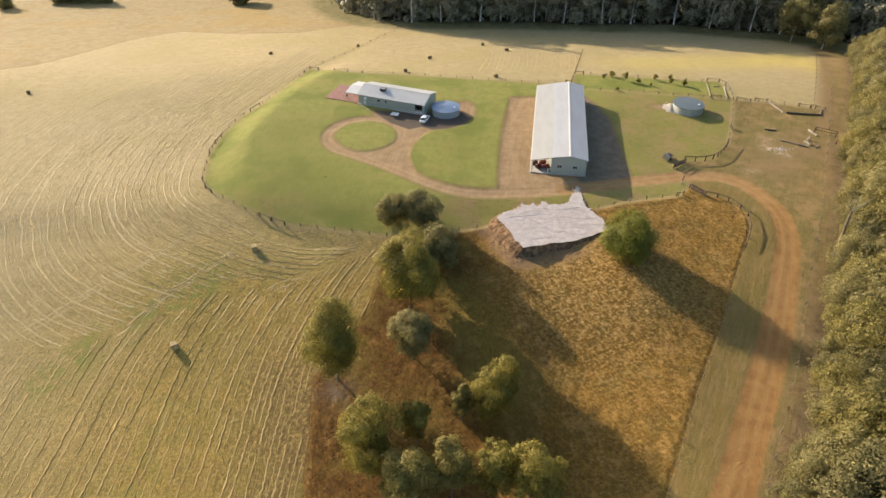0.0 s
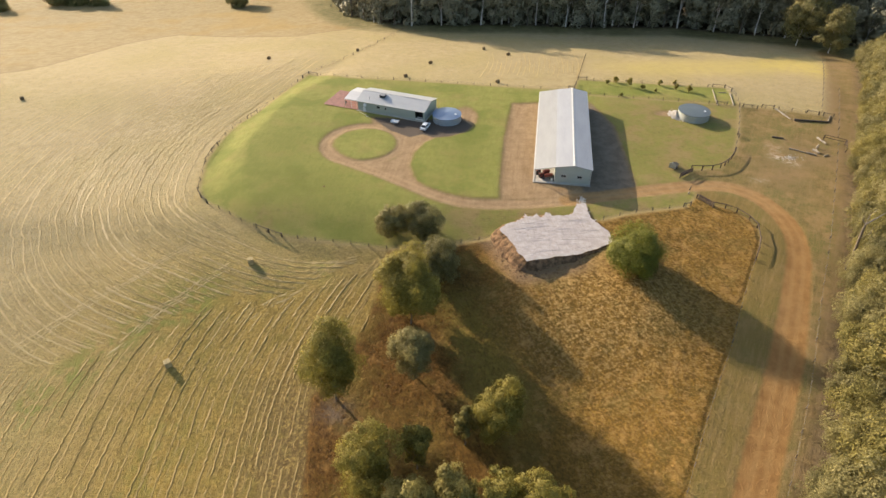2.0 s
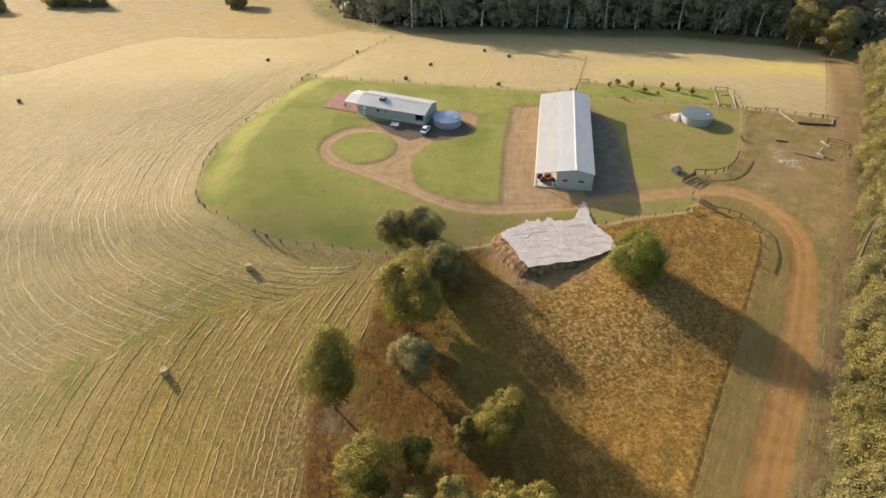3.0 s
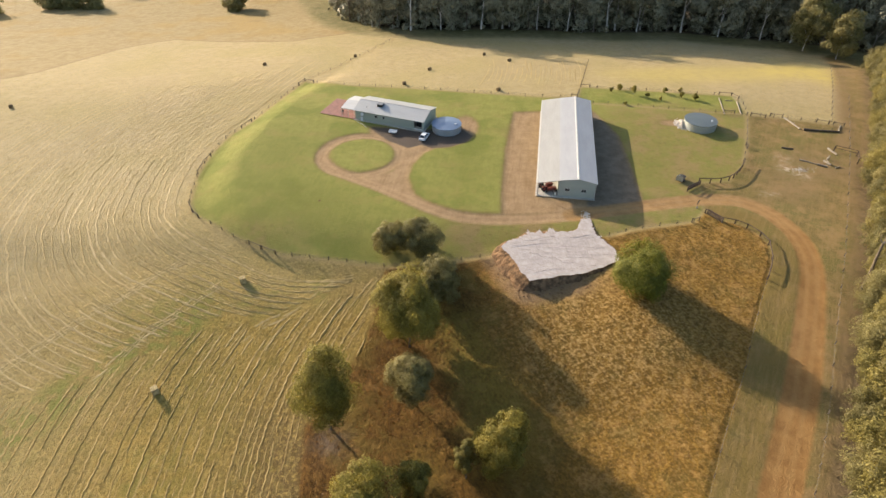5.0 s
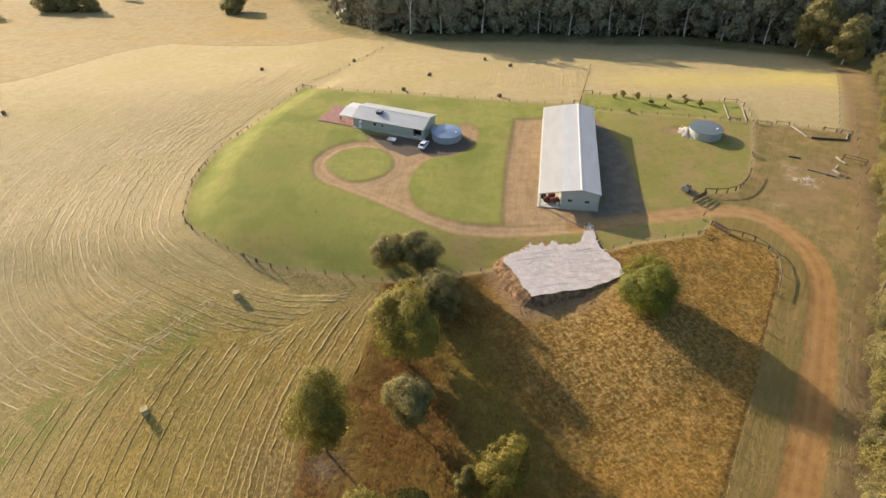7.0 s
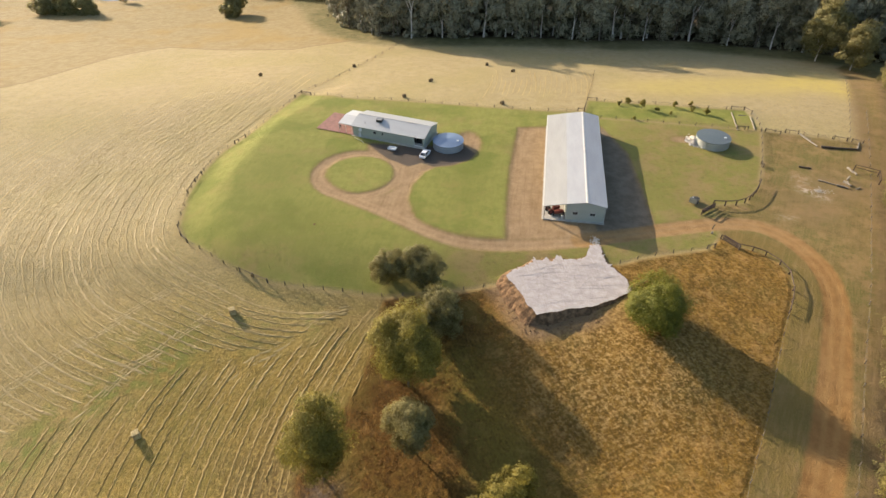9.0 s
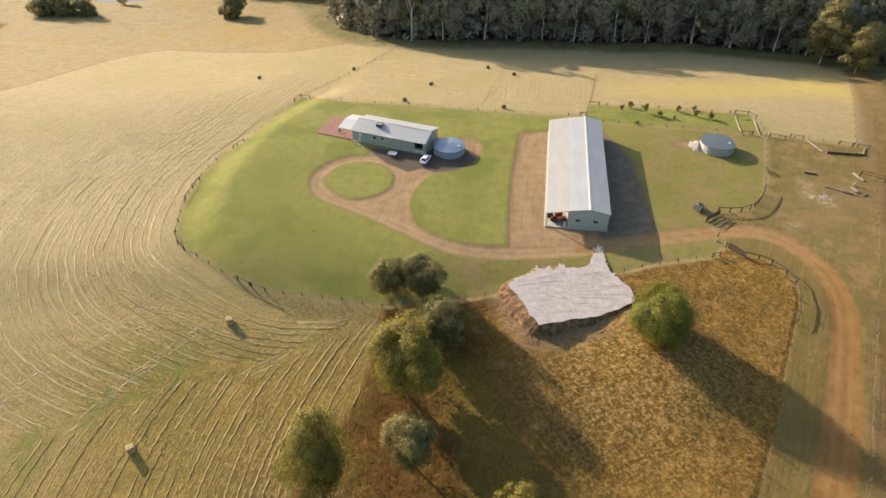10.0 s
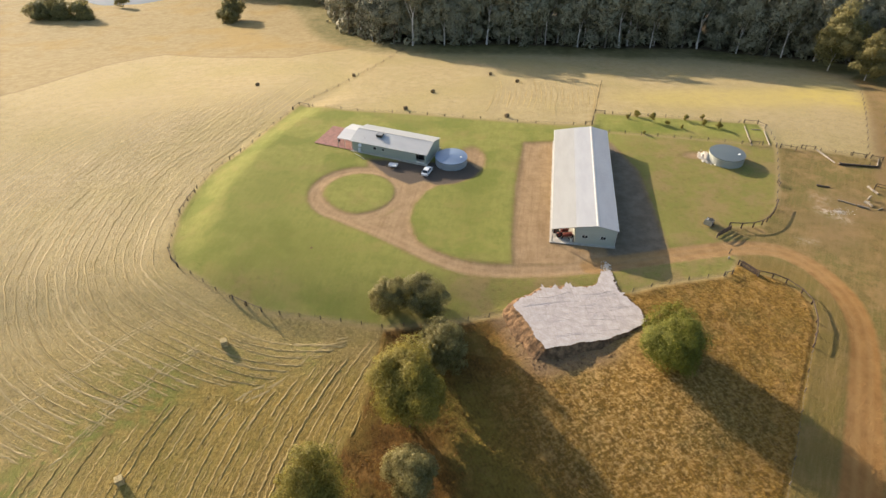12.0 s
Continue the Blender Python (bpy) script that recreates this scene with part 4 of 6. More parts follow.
def patio():
    ob = thing("patio_cover", 0, 0, 0, 0, "open-sided patio with a pale sheet roof on steel posts", "pergola")
    ob.matrix_world = at_house(0, 0, 0)
    part("front_roof", slab(B(), [(-4.6, 0.2, 2.75), (-0.35, 0.2, 2.75), (-0.35, 4.7, 3.45), (-4.6, 4.7, 3.45)], 0.06), PERGOLA_ROOF, ob)
    part("back_roof", slab(B(), [(-4.6, 4.7, 3.45), (-0.35, 4.7, 3.45), (-0.35, 9.0, 2.75), (-4.6, 9.0, 2.75)], 0.06), PERGOLA_ROOF, ob)
    for x, y in ((-4.5, 0.3), (-2.4, 0.3), (-4.5, 4.7), (-4.5, 8.9), (-0.5, 0.3), (-2.4, 8.9)):
        part("post", box(B(), (x - 0.05, y - 0.05, 0), (x + 0.05, y + 0.05, 3.38 if y == 4.7 else 2.69)), STEEL, ob)
    part("beam", box(B(), (-4.6, 0.22, 2.53), (-0.35, 0.32, 2.69)), TRIM, ob)
    part("beam", box(B(), (-4.6, 8.85, 2.53), (-0.35, 8.95, 2.69)), TRIM, ob)
    pv = thing("paving", 0, 0, 0, 0, "red brick-paved terrace beside the house", "paving", kind="structure")
    pv.matrix_world = at_house(0, 0, 0)
    bm0 = box(B(), (-0.58, -0.58, 0), (0.58, 0.58, 0.06), 0.02)
    me = bpy.data.meshes.new("paving_slab")
    bm0.to_mesh(me)
    bm0.free()
    me.materials.append(PAVER)
    for i in range(10):
        for j in range(9):
            if i > 6 and j > 7:
                continue
            s = new("paving_slab", me)
            s.parent = pv
            s.matrix_local = pose(-11.3 + i * 1.2, 0.3 + j * 1.2, 0.03 + 0.008 * math.sin(i * 3.1 + j * 5.7))
    tb = thing("patio_chair", 0, 0, 0, 0, "dark outdoor chair standing on the red paving", "chair")
    tb.matrix_world = at_house(-5.3, 2.0, 0.09)
    part("seat", box(B(), (-0.25, -0.25, 0.4), (0.25, 0.25, 0.46), 0.02), DARK, tb)
    part("backrest", box(B(), (-0.25, 0.2, 0.46), (0.25, 0.26, 0.9), 0.02), DARK, tb)
    for x in (-0.22, 0.22):
        for y in (-0.22, 0.22):
            part("leg", rod(B(), (x, y, 0), (x, y, 0.41), 0.02), DARK, tb)


patio()


def tank(name, x, y, r, h, rise, side, top, label, turn=0.0):
    ob = thing(name, x, y, gz(x, y), turn, label, "water tank")
    seg = 40
    part("wall", rod(B(), (0, 0, -0.15), (0, 0, h), r, seg=seg), side, ob)
    bm = B()
    ring = [bm.verts.new((1.02 * r * math.cos(a), 1.02 * r * math.sin(a), h + 0.02)) for a in np.linspace(0, 2 * math.pi, seg, endpoint=False)]
    ring2 = [bm.verts.new((0.35 * r * math.cos(a), 0.35 * r * math.sin(a), h + rise * 0.72)) for a in np.linspace(0, 2 * math.pi, seg, endpoint=False)]
    low = [bm.verts.new((1.02 * r * math.cos(a), 1.02 * r * math.sin(a), h - 0.08)) for a in np.linspace(0, 2 * math.pi, seg, endpoint=False)]
    tip = bm.verts.new((0, 0, h + rise))
    for i in range(seg):
        j = (i + 1) % seg
        bm.faces.new((ring[i], ring[j], ring2[j], ring2[i]))
        bm.faces.new((ring2[i], ring2[j], tip))
        bm.faces.new((low[i], low[j], ring[j], ring[i]))
    part("roof", bm, top, ob)
    hoop = B()
    for z in (h * 0.33, h * 0.66, h - 0.06):
        bmesh.ops.create_cone(hoop, segments=seg, radius1=r + 0.025, radius2=r + 0.025, depth=0.05, matrix=Matrix.Translation((0, 0, z)))
    part("hoop", hoop, STEEL, ob)
    part("hatch", rod(B(), (r * 0.6, -r * 0.25, h + rise * 0.35), (r * 0.6, -r * 0.25, h + rise * 0.35 + 0.22), 0.32, seg=16), WHITE_PAINT, ob, "pale round access hatch")
    part("outlet", rod(B(), (r * 0.98 * math.cos(-2.2), r * 0.98 * math.sin(-2.2), 0.25), (r * 1.1 * math.cos(-2.2), r * 1.1 * math.sin(-2.2), 0.25), 0.05), DARK, ob)
    return ob


tank("water_tank", 0.9, 164.1, 4.2, 1.85, 0.6, TANK_SIDE, TANK_BLUE, "round zinc water tank with a pale blue roof beside the house")
tank("water_tank", 74.2, 165.6, 4.5, 2.2, 0.22, TANK_GREY, TANK_GREEN, "round grey water tank with a low dark green roof")


def car():
    ob = thing("car", -5.4, 159.0, 0.10, -20, "white four-door car parked on gravel before the house", "car")
    bm = B()
    # lofted body: half widths and heights along the length
    secs = [(-2.3, 0.72, 0.45, 0.72), (-2.15, 0.84, 0.32, 0.92), (-1.1, 0.9, 0.28, 0.98), (0.9, 0.9, 0.28, 0.96), (1.9, 0.86, 0.3, 0.84), (2.3, 0.7, 0.42, 0.66)]
    rings = []
    for y, w, lo, hi in secs:
        rings.append([bm.verts.new(p) for p in ((-w, y, lo), (-w * 1.02, y, (lo + hi) / 2), (-w * 0.94, y, hi), (w * 0.94, y, hi), (w * 1.02, y, (lo + hi) / 2), (w, y, lo))])
    for a, b in zip(rings[:-1], rings[1:]):
        for i in range(6):
            bm.faces.new((a[i], a[(i + 1) % 6], b[(i + 1) % 6], b[i]))
    bm.faces.new(rings[0]), bm.faces.new(rings[-1][::-1])
    bmesh.ops.recalc_face_normals(bm, faces=bm.faces)
    part("body", bm, WHITE_PAINT, ob)
    bm = B()
    lo = [bm.verts.new(p) for p in ((-0.82, -1.75, 0.95), (0.82, -1.75, 0.95), (0.82, 1.15, 0.95), (-0.82, 1.15, 0.95))]
    hi = [bm.verts.new(p) for p in ((-0.62, -1.1, 1.44), (0.62, -1.1, 1.44), (0.62, 0.35, 1.44), (-0.62, 0.35, 1.44))]
    for i in range(4):
        bm.faces.new((lo[i], lo[(i + 1) % 4], hi[(i + 1) % 4], hi[i]))
    bm.faces.new(hi)
    part("window_glass", bm, GLASS, ob, "dark tinted car windows")
    part("roof", box(B(), (-0.63, -1.12, 1.43), (0.63, 0.37, 1.48), 0.02), WHITE_PAINT, ob)
    for s in (-1, 1):
        part("pillar", rod(B(), (s * 0.8, 1.1, 0.95), (s * 0.61, 0.33, 1.44), 0.04), WHITE_PAINT, ob)
        part("pillar", rod(B(), (s * 0.8, -1.7, 0.95), (s * 0.61, -1.08, 1.44), 0.05), WHITE_PAINT, ob)
        part("pillar", rod(B(), (s * 0.82, -0.3, 0.95), (s * 0.62, -0.35, 1.44), 0.04), WHITE_PAINT, ob)
        part("headlight", box(B(), (s * 0.62 - 0.14, 2.15, 0.6), (s * 0.62 + 0.14, 2.26, 0.72), 0.02), STEEL, ob)
        part("tail_light", box(B(), (s * 0.66 - 0.1, -2.3, 0.65), (s * 0.66 + 0.1, -2.2, 0.82), 0.02), RED_PAINT, ob)
        wheel(ob, s * 0.82, 1.4, 0.31, 0.2)
        wheel(ob, s * 0.82, -1.35, 0.31, 0.2)
    part("bumper", box(B(), (-0.72, 2.2, 0.34), (0.72, 2.36, 0.52), 0.04), DARK, ob)
    return ob


car()


def trailer(x, y, turn, label, colour, load):
    ob = thing("trailer", x, y, gz(x, y) - 0.05, turn, label, "trailer")
    part("tray", box(B(), (-0.85, -1.3, 0.5), (0.85, 1.3, 0.58), 0.01), colour, ob)
    for lo, hi in (((-0.87, -1.3, 0.58), (-0.82, 1.3, 0.95)), ((0.82, -1.3, 0.58), (0.87, 1.3, 0.95)), ((-0.85, 1.27, 0.58), (0.85, 1.32, 0.95)), ((-0.85, -1.32, 0.58), (0.85, -1.27, 0.95))):
        part("side_panel", box(B(), lo, hi, 0.01), colour, ob)
    part("drawbar", rod(rod(B(), (-0.5, 1.3, 0.5), (0, 2.5, 0.48), 0.04), (0.5, 1.3, 0.5), (0, 2.5, 0.48), 0.04), DARK, ob)
    part("axle", rod(B(), (-1.0, 0, 0.33), (1.0, 0, 0.33), 0.04), DARK, ob)
    for s in (-1, 1):
        wheel(ob, s * 0.98, 0, 0.33, 0.2)
    if load:
        part("load", box(B(), (-0.7, -1.1, 0.58), (0.6, 0.9, 1.0), 0.1), STEEL, ob, "pale metal sheets loaded on the tray")
        part("box", box(B(), (-0.3, -0.2, 1.0), (0.6, 0.9, 1.35), 0.06), DARK, ob)
        for s in (-0.82, 0.82):
            part("upright", box(B(), (s - 0.03, -1.25, 0.95), (s + 0.03, -1.19, 1.9)), STEEL, ob)
        part("ramp", box(B(), (-0.8, -1.36, 0.6), (0.8, -1.3, 1.95), 0.01), STEEL, ob)
    return ob


trailer(59.6, 136.6, -38, "small grey box trailer with a dark load by the yards", GREY_PAINT, True)
trailer(-14.4, 161.8, 75, "small pale trailer standing in the shade of the house", WHITE_PAINT, False).scale = (0.85, 0.85, 0.85)


# ---- white stone pad on its earth bank ----


def ridge_strip(V, F, pts, width, height, rnd):
    """A ragged raked row along pts: uneven tufts that lean out to either side."""
    d = np.gradient(pts, axis=0)
    nrm = np.stack([-d[:, 1], d[:, 0]], 1) / (np.hypot(d[:, 0], d[:, 1])[:, None] + 1e-9)
    b = len(V)
    m = len(pts)
    off = 0.0
    for i in range(m):
        fade = min(1.0, i / 2, (m - 1 - i) / 2)
        w = width * rnd.uniform(0.8, 1.2) * (0.4 + 0.6 * fade)
        h = height * rnd.uniform(0.72, 1.2) * fade
        off = off * 0.35 + rnd.uniform(-0.05, 0.05)
        z0 = gz(*pts[i])
        for k, z in ((-0.5, -0.05), (rnd.uniform(-0.3, 0.25), h), (0.5, -0.05)):
            q = pts[i] + nrm[i] * (k * w + off)
            V.append((q[0], q[1], z0 + z))
    for i in range(m - 1):
        for k in range(2):
            a = b + i * 3 + k
            F.append((a, a + 3, a + 4, a + 1))


def straw_tufts(V, F, pts, width, height, rnd):
    """Loose wisps of straw lying across a raked row at every angle."""
    for (ax, ay), (bx, by) in zip(pts[:-1], pts[1:]):
        z0 = gz(ax, ay)
        for _ in range(3):
            k = rnd.random()
            off, turn, r = rnd.gauss(0, 0.4) * width, rnd.uniform(0, 6.283), rnd.uniform(0.08, 0.22)
            x, y = ax + (bx - ax) * k + off, ay + (by - ay) * k + off * 0.3
            c, s = math.cos(turn) * r, math.sin(turn) * r
            b = len(V)
            V += [(x - c, y - s, z0 - 0.02), (x + c, y + s, z0 + rnd.uniform(0.0, 0.04)), (x - s * 0.5, y + c * 0.5, z0 + height * rnd.uniform(0.3, 1.1))]
            F.append((b, b + 1, b + 2))


def pad():
    rnd = random.Random(5)
    corners = np.array(PAD + PAD[:1])
    along = np.r_[0, np.cumsum(np.hypot(*np.diff(corners, axis=0).T))]
    stops = np.arange(0, along[-1], 0.3)
    edge = np.stack([np.interp(stops, along, corners[:, 0]), np.interp(stops, along, corners[:, 1])], 1)
    mid = np.array([24.5, 108.5])
    out = edge - mid
    out /= np.hypot(out[:, 0], out[:, 1])[:, None]
    jag = np.array([(rnd.random() - 0.5) * (0.6 if p[1] > 111.5 else 0.3) + 0.2 * math.sin(i * 0.37) * math.sin(i * 0.11) for i, p in enumerate(edge)])
    jag = jag + np.where(edge[:, 1] > 112.5, 1.1 * np.clip(np.sin(stops * 2.9) * np.sin(stops * 1.13 + 0.7), 0, 1) ** 2, 0)
    edge = edge + out * jag[:, None]
    n = len(edge)
    top = 0.36
    calm = sum(np.roll(edge, k, axis=0) for k in range(-6, 7)) / 13
    bm = B()
    loop = [bm.verts.new((p[0], p[1], max(top, gz(*p) + 0.06))) for p in edge]
    rim = [bm.edges.new((loop[i], loop[(i + 1) % n])) for i in range(n)]
    bmesh.ops.triangle_fill(bm, use_beauty=True, edges=rim, normal=(0, 0, 1))
    me = bpy.data.meshes.new("pad_surface")
    bm.to_mesh(me)
    bm.free()
    ob = thing("stone_pad", 0, 0, 0, 0, "raised building pad of white crushed stone on cut earth", "earth pad", kind="structure")
    part("surface", me, STONE_WHITE, ob, "white crushed stone scored by tyre tracks")
    # stone thrown up beside the wheel ruts, along and across the pad
    V, F = [], []
    for m in range(170):
        a = rnd.gauss(0.12, 0.1) if m % 5 < 2 else rnd.gauss(1.5, 0.12) if m % 5 == 2 else rnd.uniform(-0.9, 1.3)
        u0, v0, half = rnd.uniform(15, 35), rnd.uniform(100, 114), rnd.uniform(1.2, 4.5)
        q = np.array([(u0 + math.cos(a) * s + 0.03 * math.sin(s * 1.3 + m), v0 + math.sin(a) * s + 0.015 * s * s * math.sin(m)) for s in np.arange(-half, half, 0.5)])
        q = q[area(q[:, 0], q[:, 1], PAD) > 0.5]
        if len(q) > 3:
            b = len(V)
            ridge_strip(V, F, q, 0.2, rnd.choice((0.012, 0.02, 0.03)), rnd)
            V[b:] = [(x, y, top + z - gz(x, y) if z - gz(x, y) < 0 else top + min(0.035, max(0.0, z - gz(x, y)))) for x, y, z in V[b:]]
    # a smoothed lane crosses the pad between two low ridges
    for x0, x1 in ((22.6, 24.1), (24.3, 25.7)):
        y = np.arange(101.6, 113.5, 0.5)
        b = len(V)
        ridge_strip(V, F, np.stack([x0 + (x1 - x0) * (y - 101.6) / 12, y], 1), 0.5, 0.028, rnd)
        V[b:] = [(x, y, top + min(0.03, max(-0.02, z - gz(x, y)))) for x, y, z in V[b:]]
    part("tyre_ridges", raw("tyre_ridges", V, F, STONE_WHITE), STONE_WHITE, ob, "low ridges of stone beside tyre ruts")
    # the bank
    V, F = [], []
    levels = (0.0, 0.1, 0.25, 0.4, 0.55, 0.7, 0.85, 1.0)
    for k in levels:
        for i, p in enumerate(edge):
            drop = max(0.0, top - gz(*(p + out[i] * 1.0)))
            foot = 0.35 + drop * (0.78 + 0.3 * min(1.0, max(0.0, (19 - p[0]) / 4)))
            rough = 1.0 + 1.4 * min(1.0, max(0.0, (18.5 - p[0]) / 3))
            q = p * (1 - min(1.0, 3 * k)) + calm[i] * min(1.0, 3 * k) + out[i] * (k * foot + 0.2 * math.sin(i * 0.31 + k * 4) * k + (rnd.random() - 0.5) * 0.22 * rough * (0 < k < 1))
            z = (top - 0.06) * (1 - k) + (gz(*q) - 0.12) * k
            V.append((q[0], q[1], z + (rnd.random() - 0.5) * 0.17 * rough * (0 < k < 1)))
    for r in range(len(levels) - 1):
        for i in range(n):
            j = (i + 1) % n
            F.append((r * n + j, r * n + i, (r + 1) * n + i, (r + 1) * n + j))
    part("bank", raw("bank", V, F, SOIL, True), SOIL, ob, "steep brown earth bank")
    # loose spoil along the west and south foot
    V, F = [], []
    for _ in range(420):
        i = rnd.randrange(n)
        p = edge[i] + out[i] * rnd.uniform(0.8, 3.6)
        if gz(*p) > -0.6 or p[1] > 106:
            continue
        s = rnd.uniform(0.05, 0.2)
        b = len(V)
        for dx, dy, dz in ((-1, -0.6, -0.3), (1, -0.8, -0.3), (0.9, 0.9, -0.3), (-0.8, 0.8, -0.3), (rnd.uniform(-0.4, 0.4), rnd.uniform(-0.4, 0.4), 0.8)):
            V.append((p[0] + dx * s, p[1] + dy * s, gz(*p) + dz * s + 0.1))
        F += [(b, b + 1, b + 4), (b + 1, b + 2, b + 4), (b + 2, b + 3, b + 4), (b + 3, b, b + 4)]
    tagged(new("clods", raw("clods", V, F, SOIL)), "loose brown clods of earth below the pad", "soil", kind="stuff")


pad()


# ---- windrows and bales ----
def windrows():
    rnd = random.Random(11)
    base = curve(MOWING, 1.2)
    d = np.gradient(base, axis=0)
    nrm = np.stack([d[:, 1], -d[:, 0]], 1)
    nrm /= np.hypot(nrm[:, 0], nrm[:, 1])[:, None]
    for _ in range(25):
        nrm[1:-1] = (nrm[:-2] + nrm[1:-1] * 2 + nrm[2:]) / 4
    nrm /= np.hypot(nrm[:, 0], nrm[:, 1])[:, None]

    # the rows crowd together towards the paddock corner
    squeeze = 1 - 0.31 * np.clip((base[:, 0] + 66) / 50, 0, 1) * (base[:, 1] < 130)

    def field(name, label):
        return thing(name, 0, 0, 0, 0, label, "straw rows", "raked straw rows", "structure")

    def row(parent, pts, keep, width, height, hole, name="straw_row", straw=STRAW):
        """One raked row in uneven pieces, broken where the rake missed."""
        V, F, run = [], [], []
        for p, k in list(zip(pts, keep)) + [(None, False)]:
            if k and rnd.random() > hole:
                run.append(p)
            else:
                if len(run) > 3:
                    high = height * rnd.uniform(0.6, 1.25)
                    ridge_strip(V, F, np.array(run), width * rnd.uniform(0.7, 1.3), high * 0.8, rnd)
                    straw_tufts(V, F, run, width, high, rnd)
                run = []
        if F:
            part(name, raw(name, V, F, straw), straw, parent)

    west = field("windrows_west", "raked straw rows curving round the lawn fence")
    for m in range(0, 34):
        pts = base + nrm * ((3.4 + 1.98 * m) * squeeze[:, None])
        s = np.r_[0, np.cumsum(np.hypot(*np.diff(pts, axis=0).T))]
        u = np.arange(0, s[-1], 0.6)
        pts = np.stack([np.interp(u, s, pts[:, 0]), np.interp(u, s, pts[:, 1])], 1)
        wob = (0.22 * np.sin(u * 0.11 + m * 2.1) + 0.12 * np.sin(u * 0.37 + m)) * np.where(pts[:, 1] < 150, 1.0, 0.45)
        pts = pts + np.stack([wob, wob * 0.5], 1)
        keep = (area(pts[:, 0], pts[:, 1], NORTH_SET) > 0.4) & (pts[:, 1] < 226 - 1.2 * m - 9 * math.sin(m * 2.3))
        fade = max(0.35, 1 - 0.65 * (m / 30) ** 2)
        keep = keep & (pts[:, 0] < (-48 if m == 0 else -17))
        near = pts[:, 1] < 158
        row(west, pts, keep & ~near, 0.6, 0.105 * fade, 0.006 + 0.03 * (m / 30) ** 2, straw=STRAW_PALE)
        row(west, pts, keep & near, 0.58, 0.115 * fade, 0.008 + 0.03 * (m / 30) ** 2, straw=STRAW_PALE)
        # thin wisps dropped between two passes of the rake
        row(west, pts + np.stack([0 * u + 1.0, 0.3 + 0 * u], 1), keep, 0.36, 0.035 * fade, 0.16, "straw_wisp", STRAW_PALE)
    # second set, laid along the paddock edge
    front = field("windrows_front", "long raked straw rows beside the dry paddock")
    south = [tuple(p) for p in HEADLAND] + [(-13.2, 99), (-14.6, 89.5), (-18.6, 78.6), (-23.6, 70.4), (-23.6, 60), (-22.6, 48), (-22, 10), (-140, 10)]
    for m in range(37):
        y = np.arange(22, 108, 0.5)
        x = -13.6 - 2.2 * m + 0.0080 * np.clip(y - 65, 0, 60) ** 2 - 0.03 * np.clip(65 - y, 0, 60)
        x = x + 0.22 * np.sin(y * 0.07 + m * 1.7) + 0.06 * np.sin(y * 0.5 + m) + 0.3 * math.sin(m * 2.7)
        pts = np.stack([x, y], 1)
        keep = area(x, y, south) > 1.0 + 0.8 * math.sin(m * 1.9)
        row(front, pts, keep, 0.54, 0.1, 0.025)
        row(front, pts + np.array([1.1, 0.0]), keep, 0.42, 0.045, 0.15, "straw_wisp")
    # raked rows in the hay beyond the shed
    back = field("windrows_back", "faint raked straw rows beyond the shed fence")
    for k in range(22):
        y = np.arange(192, 236, 0.8)
        x = 12 + 1.75 * k + 0.16 * (y - 190) - 0.0035 * (y - 214) ** 2 + 0.25 * np.sin(y * 0.12 + k)
        row(back, np.stack([x, y], 1), (y > 197 + 6 * abs(math.sin(k * 2.3))) & (y < 226 + 8 * math.sin(k * 1.7)) & (x < 42 + 0.29 * (y - 186)), 0.55, 0.07, 0.01, straw=STRAW_PALE)
    # pale cart tracks across the rows
    tracks = field("windrows_track", "flattened pale straw of cart tracks across the rows")
    for line in ([(-86, 82), (-78.8, 89.5), (-74.8, 93.7), (-67.3, 100.5), (-62.8, 105.5), (-56.9, 110.8)], [(-66, 80), (-62.5, 84.8), (-59.1, 91.0), (-55.3, 94.2), (-51.7, 98.8), (-46.9, 103.9)],
                 [(-40.6, 88.7), (-35.7, 93.0), (-30.3, 96.4), (-25.0, 102.2), (-18.8, 104.5)]):
        p = curve(line, 0.6)
        faint = line[0][0] > -50
        for off in (-0.7, 0.1, 0.8):
            row(tracks, p + np.array([off * 0.6, -off * 0.8]), np.ones(len(p), bool), 0.66, 0.025 if faint else 0.055, 0.2 if faint else 0.06, "track_straw", STRAW_PALE)


windrows()


def bale_mesh(r, w, material, name):
    """A round bale lying on its side, with a slightly sagged foot and wrapped rim."""
    bm = B()
    seg = 28
    prof = [(-w / 2, r * 0.86), (-w / 2 + 0.06, r * 0.96), (-w / 4, r), (0, r * 1.01), (w / 4, r), (w / 2 - 0.06, r * 0.96), (w / 2, r * 0.86)]
    rings = []
    for x, q in prof:
        rings.append([bm.verts.new((x, q * math.cos(a) * 1.03, max(0.02, r * 0.95 + q * math.sin(a)))) for a in np.linspace(0, 2 * math.pi, seg, endpoint=False)])
    for a, b in zip(rings[:-1], rings[1:]):
        for i in range(seg):
            bm.faces.new((a[i], a[(i + 1) % seg], b[(i + 1) % seg], b[i]))
    bm.faces.new(rings[0][::-1]), bm.faces.new(rings[-1])
    bmesh.ops.recalc_face_normals(bm, faces=bm.faces)
    me = bpy.data.meshes.new(name)
    bm.to_mesh(me)
    bm.free()
    me.materials.append(material)
    return me


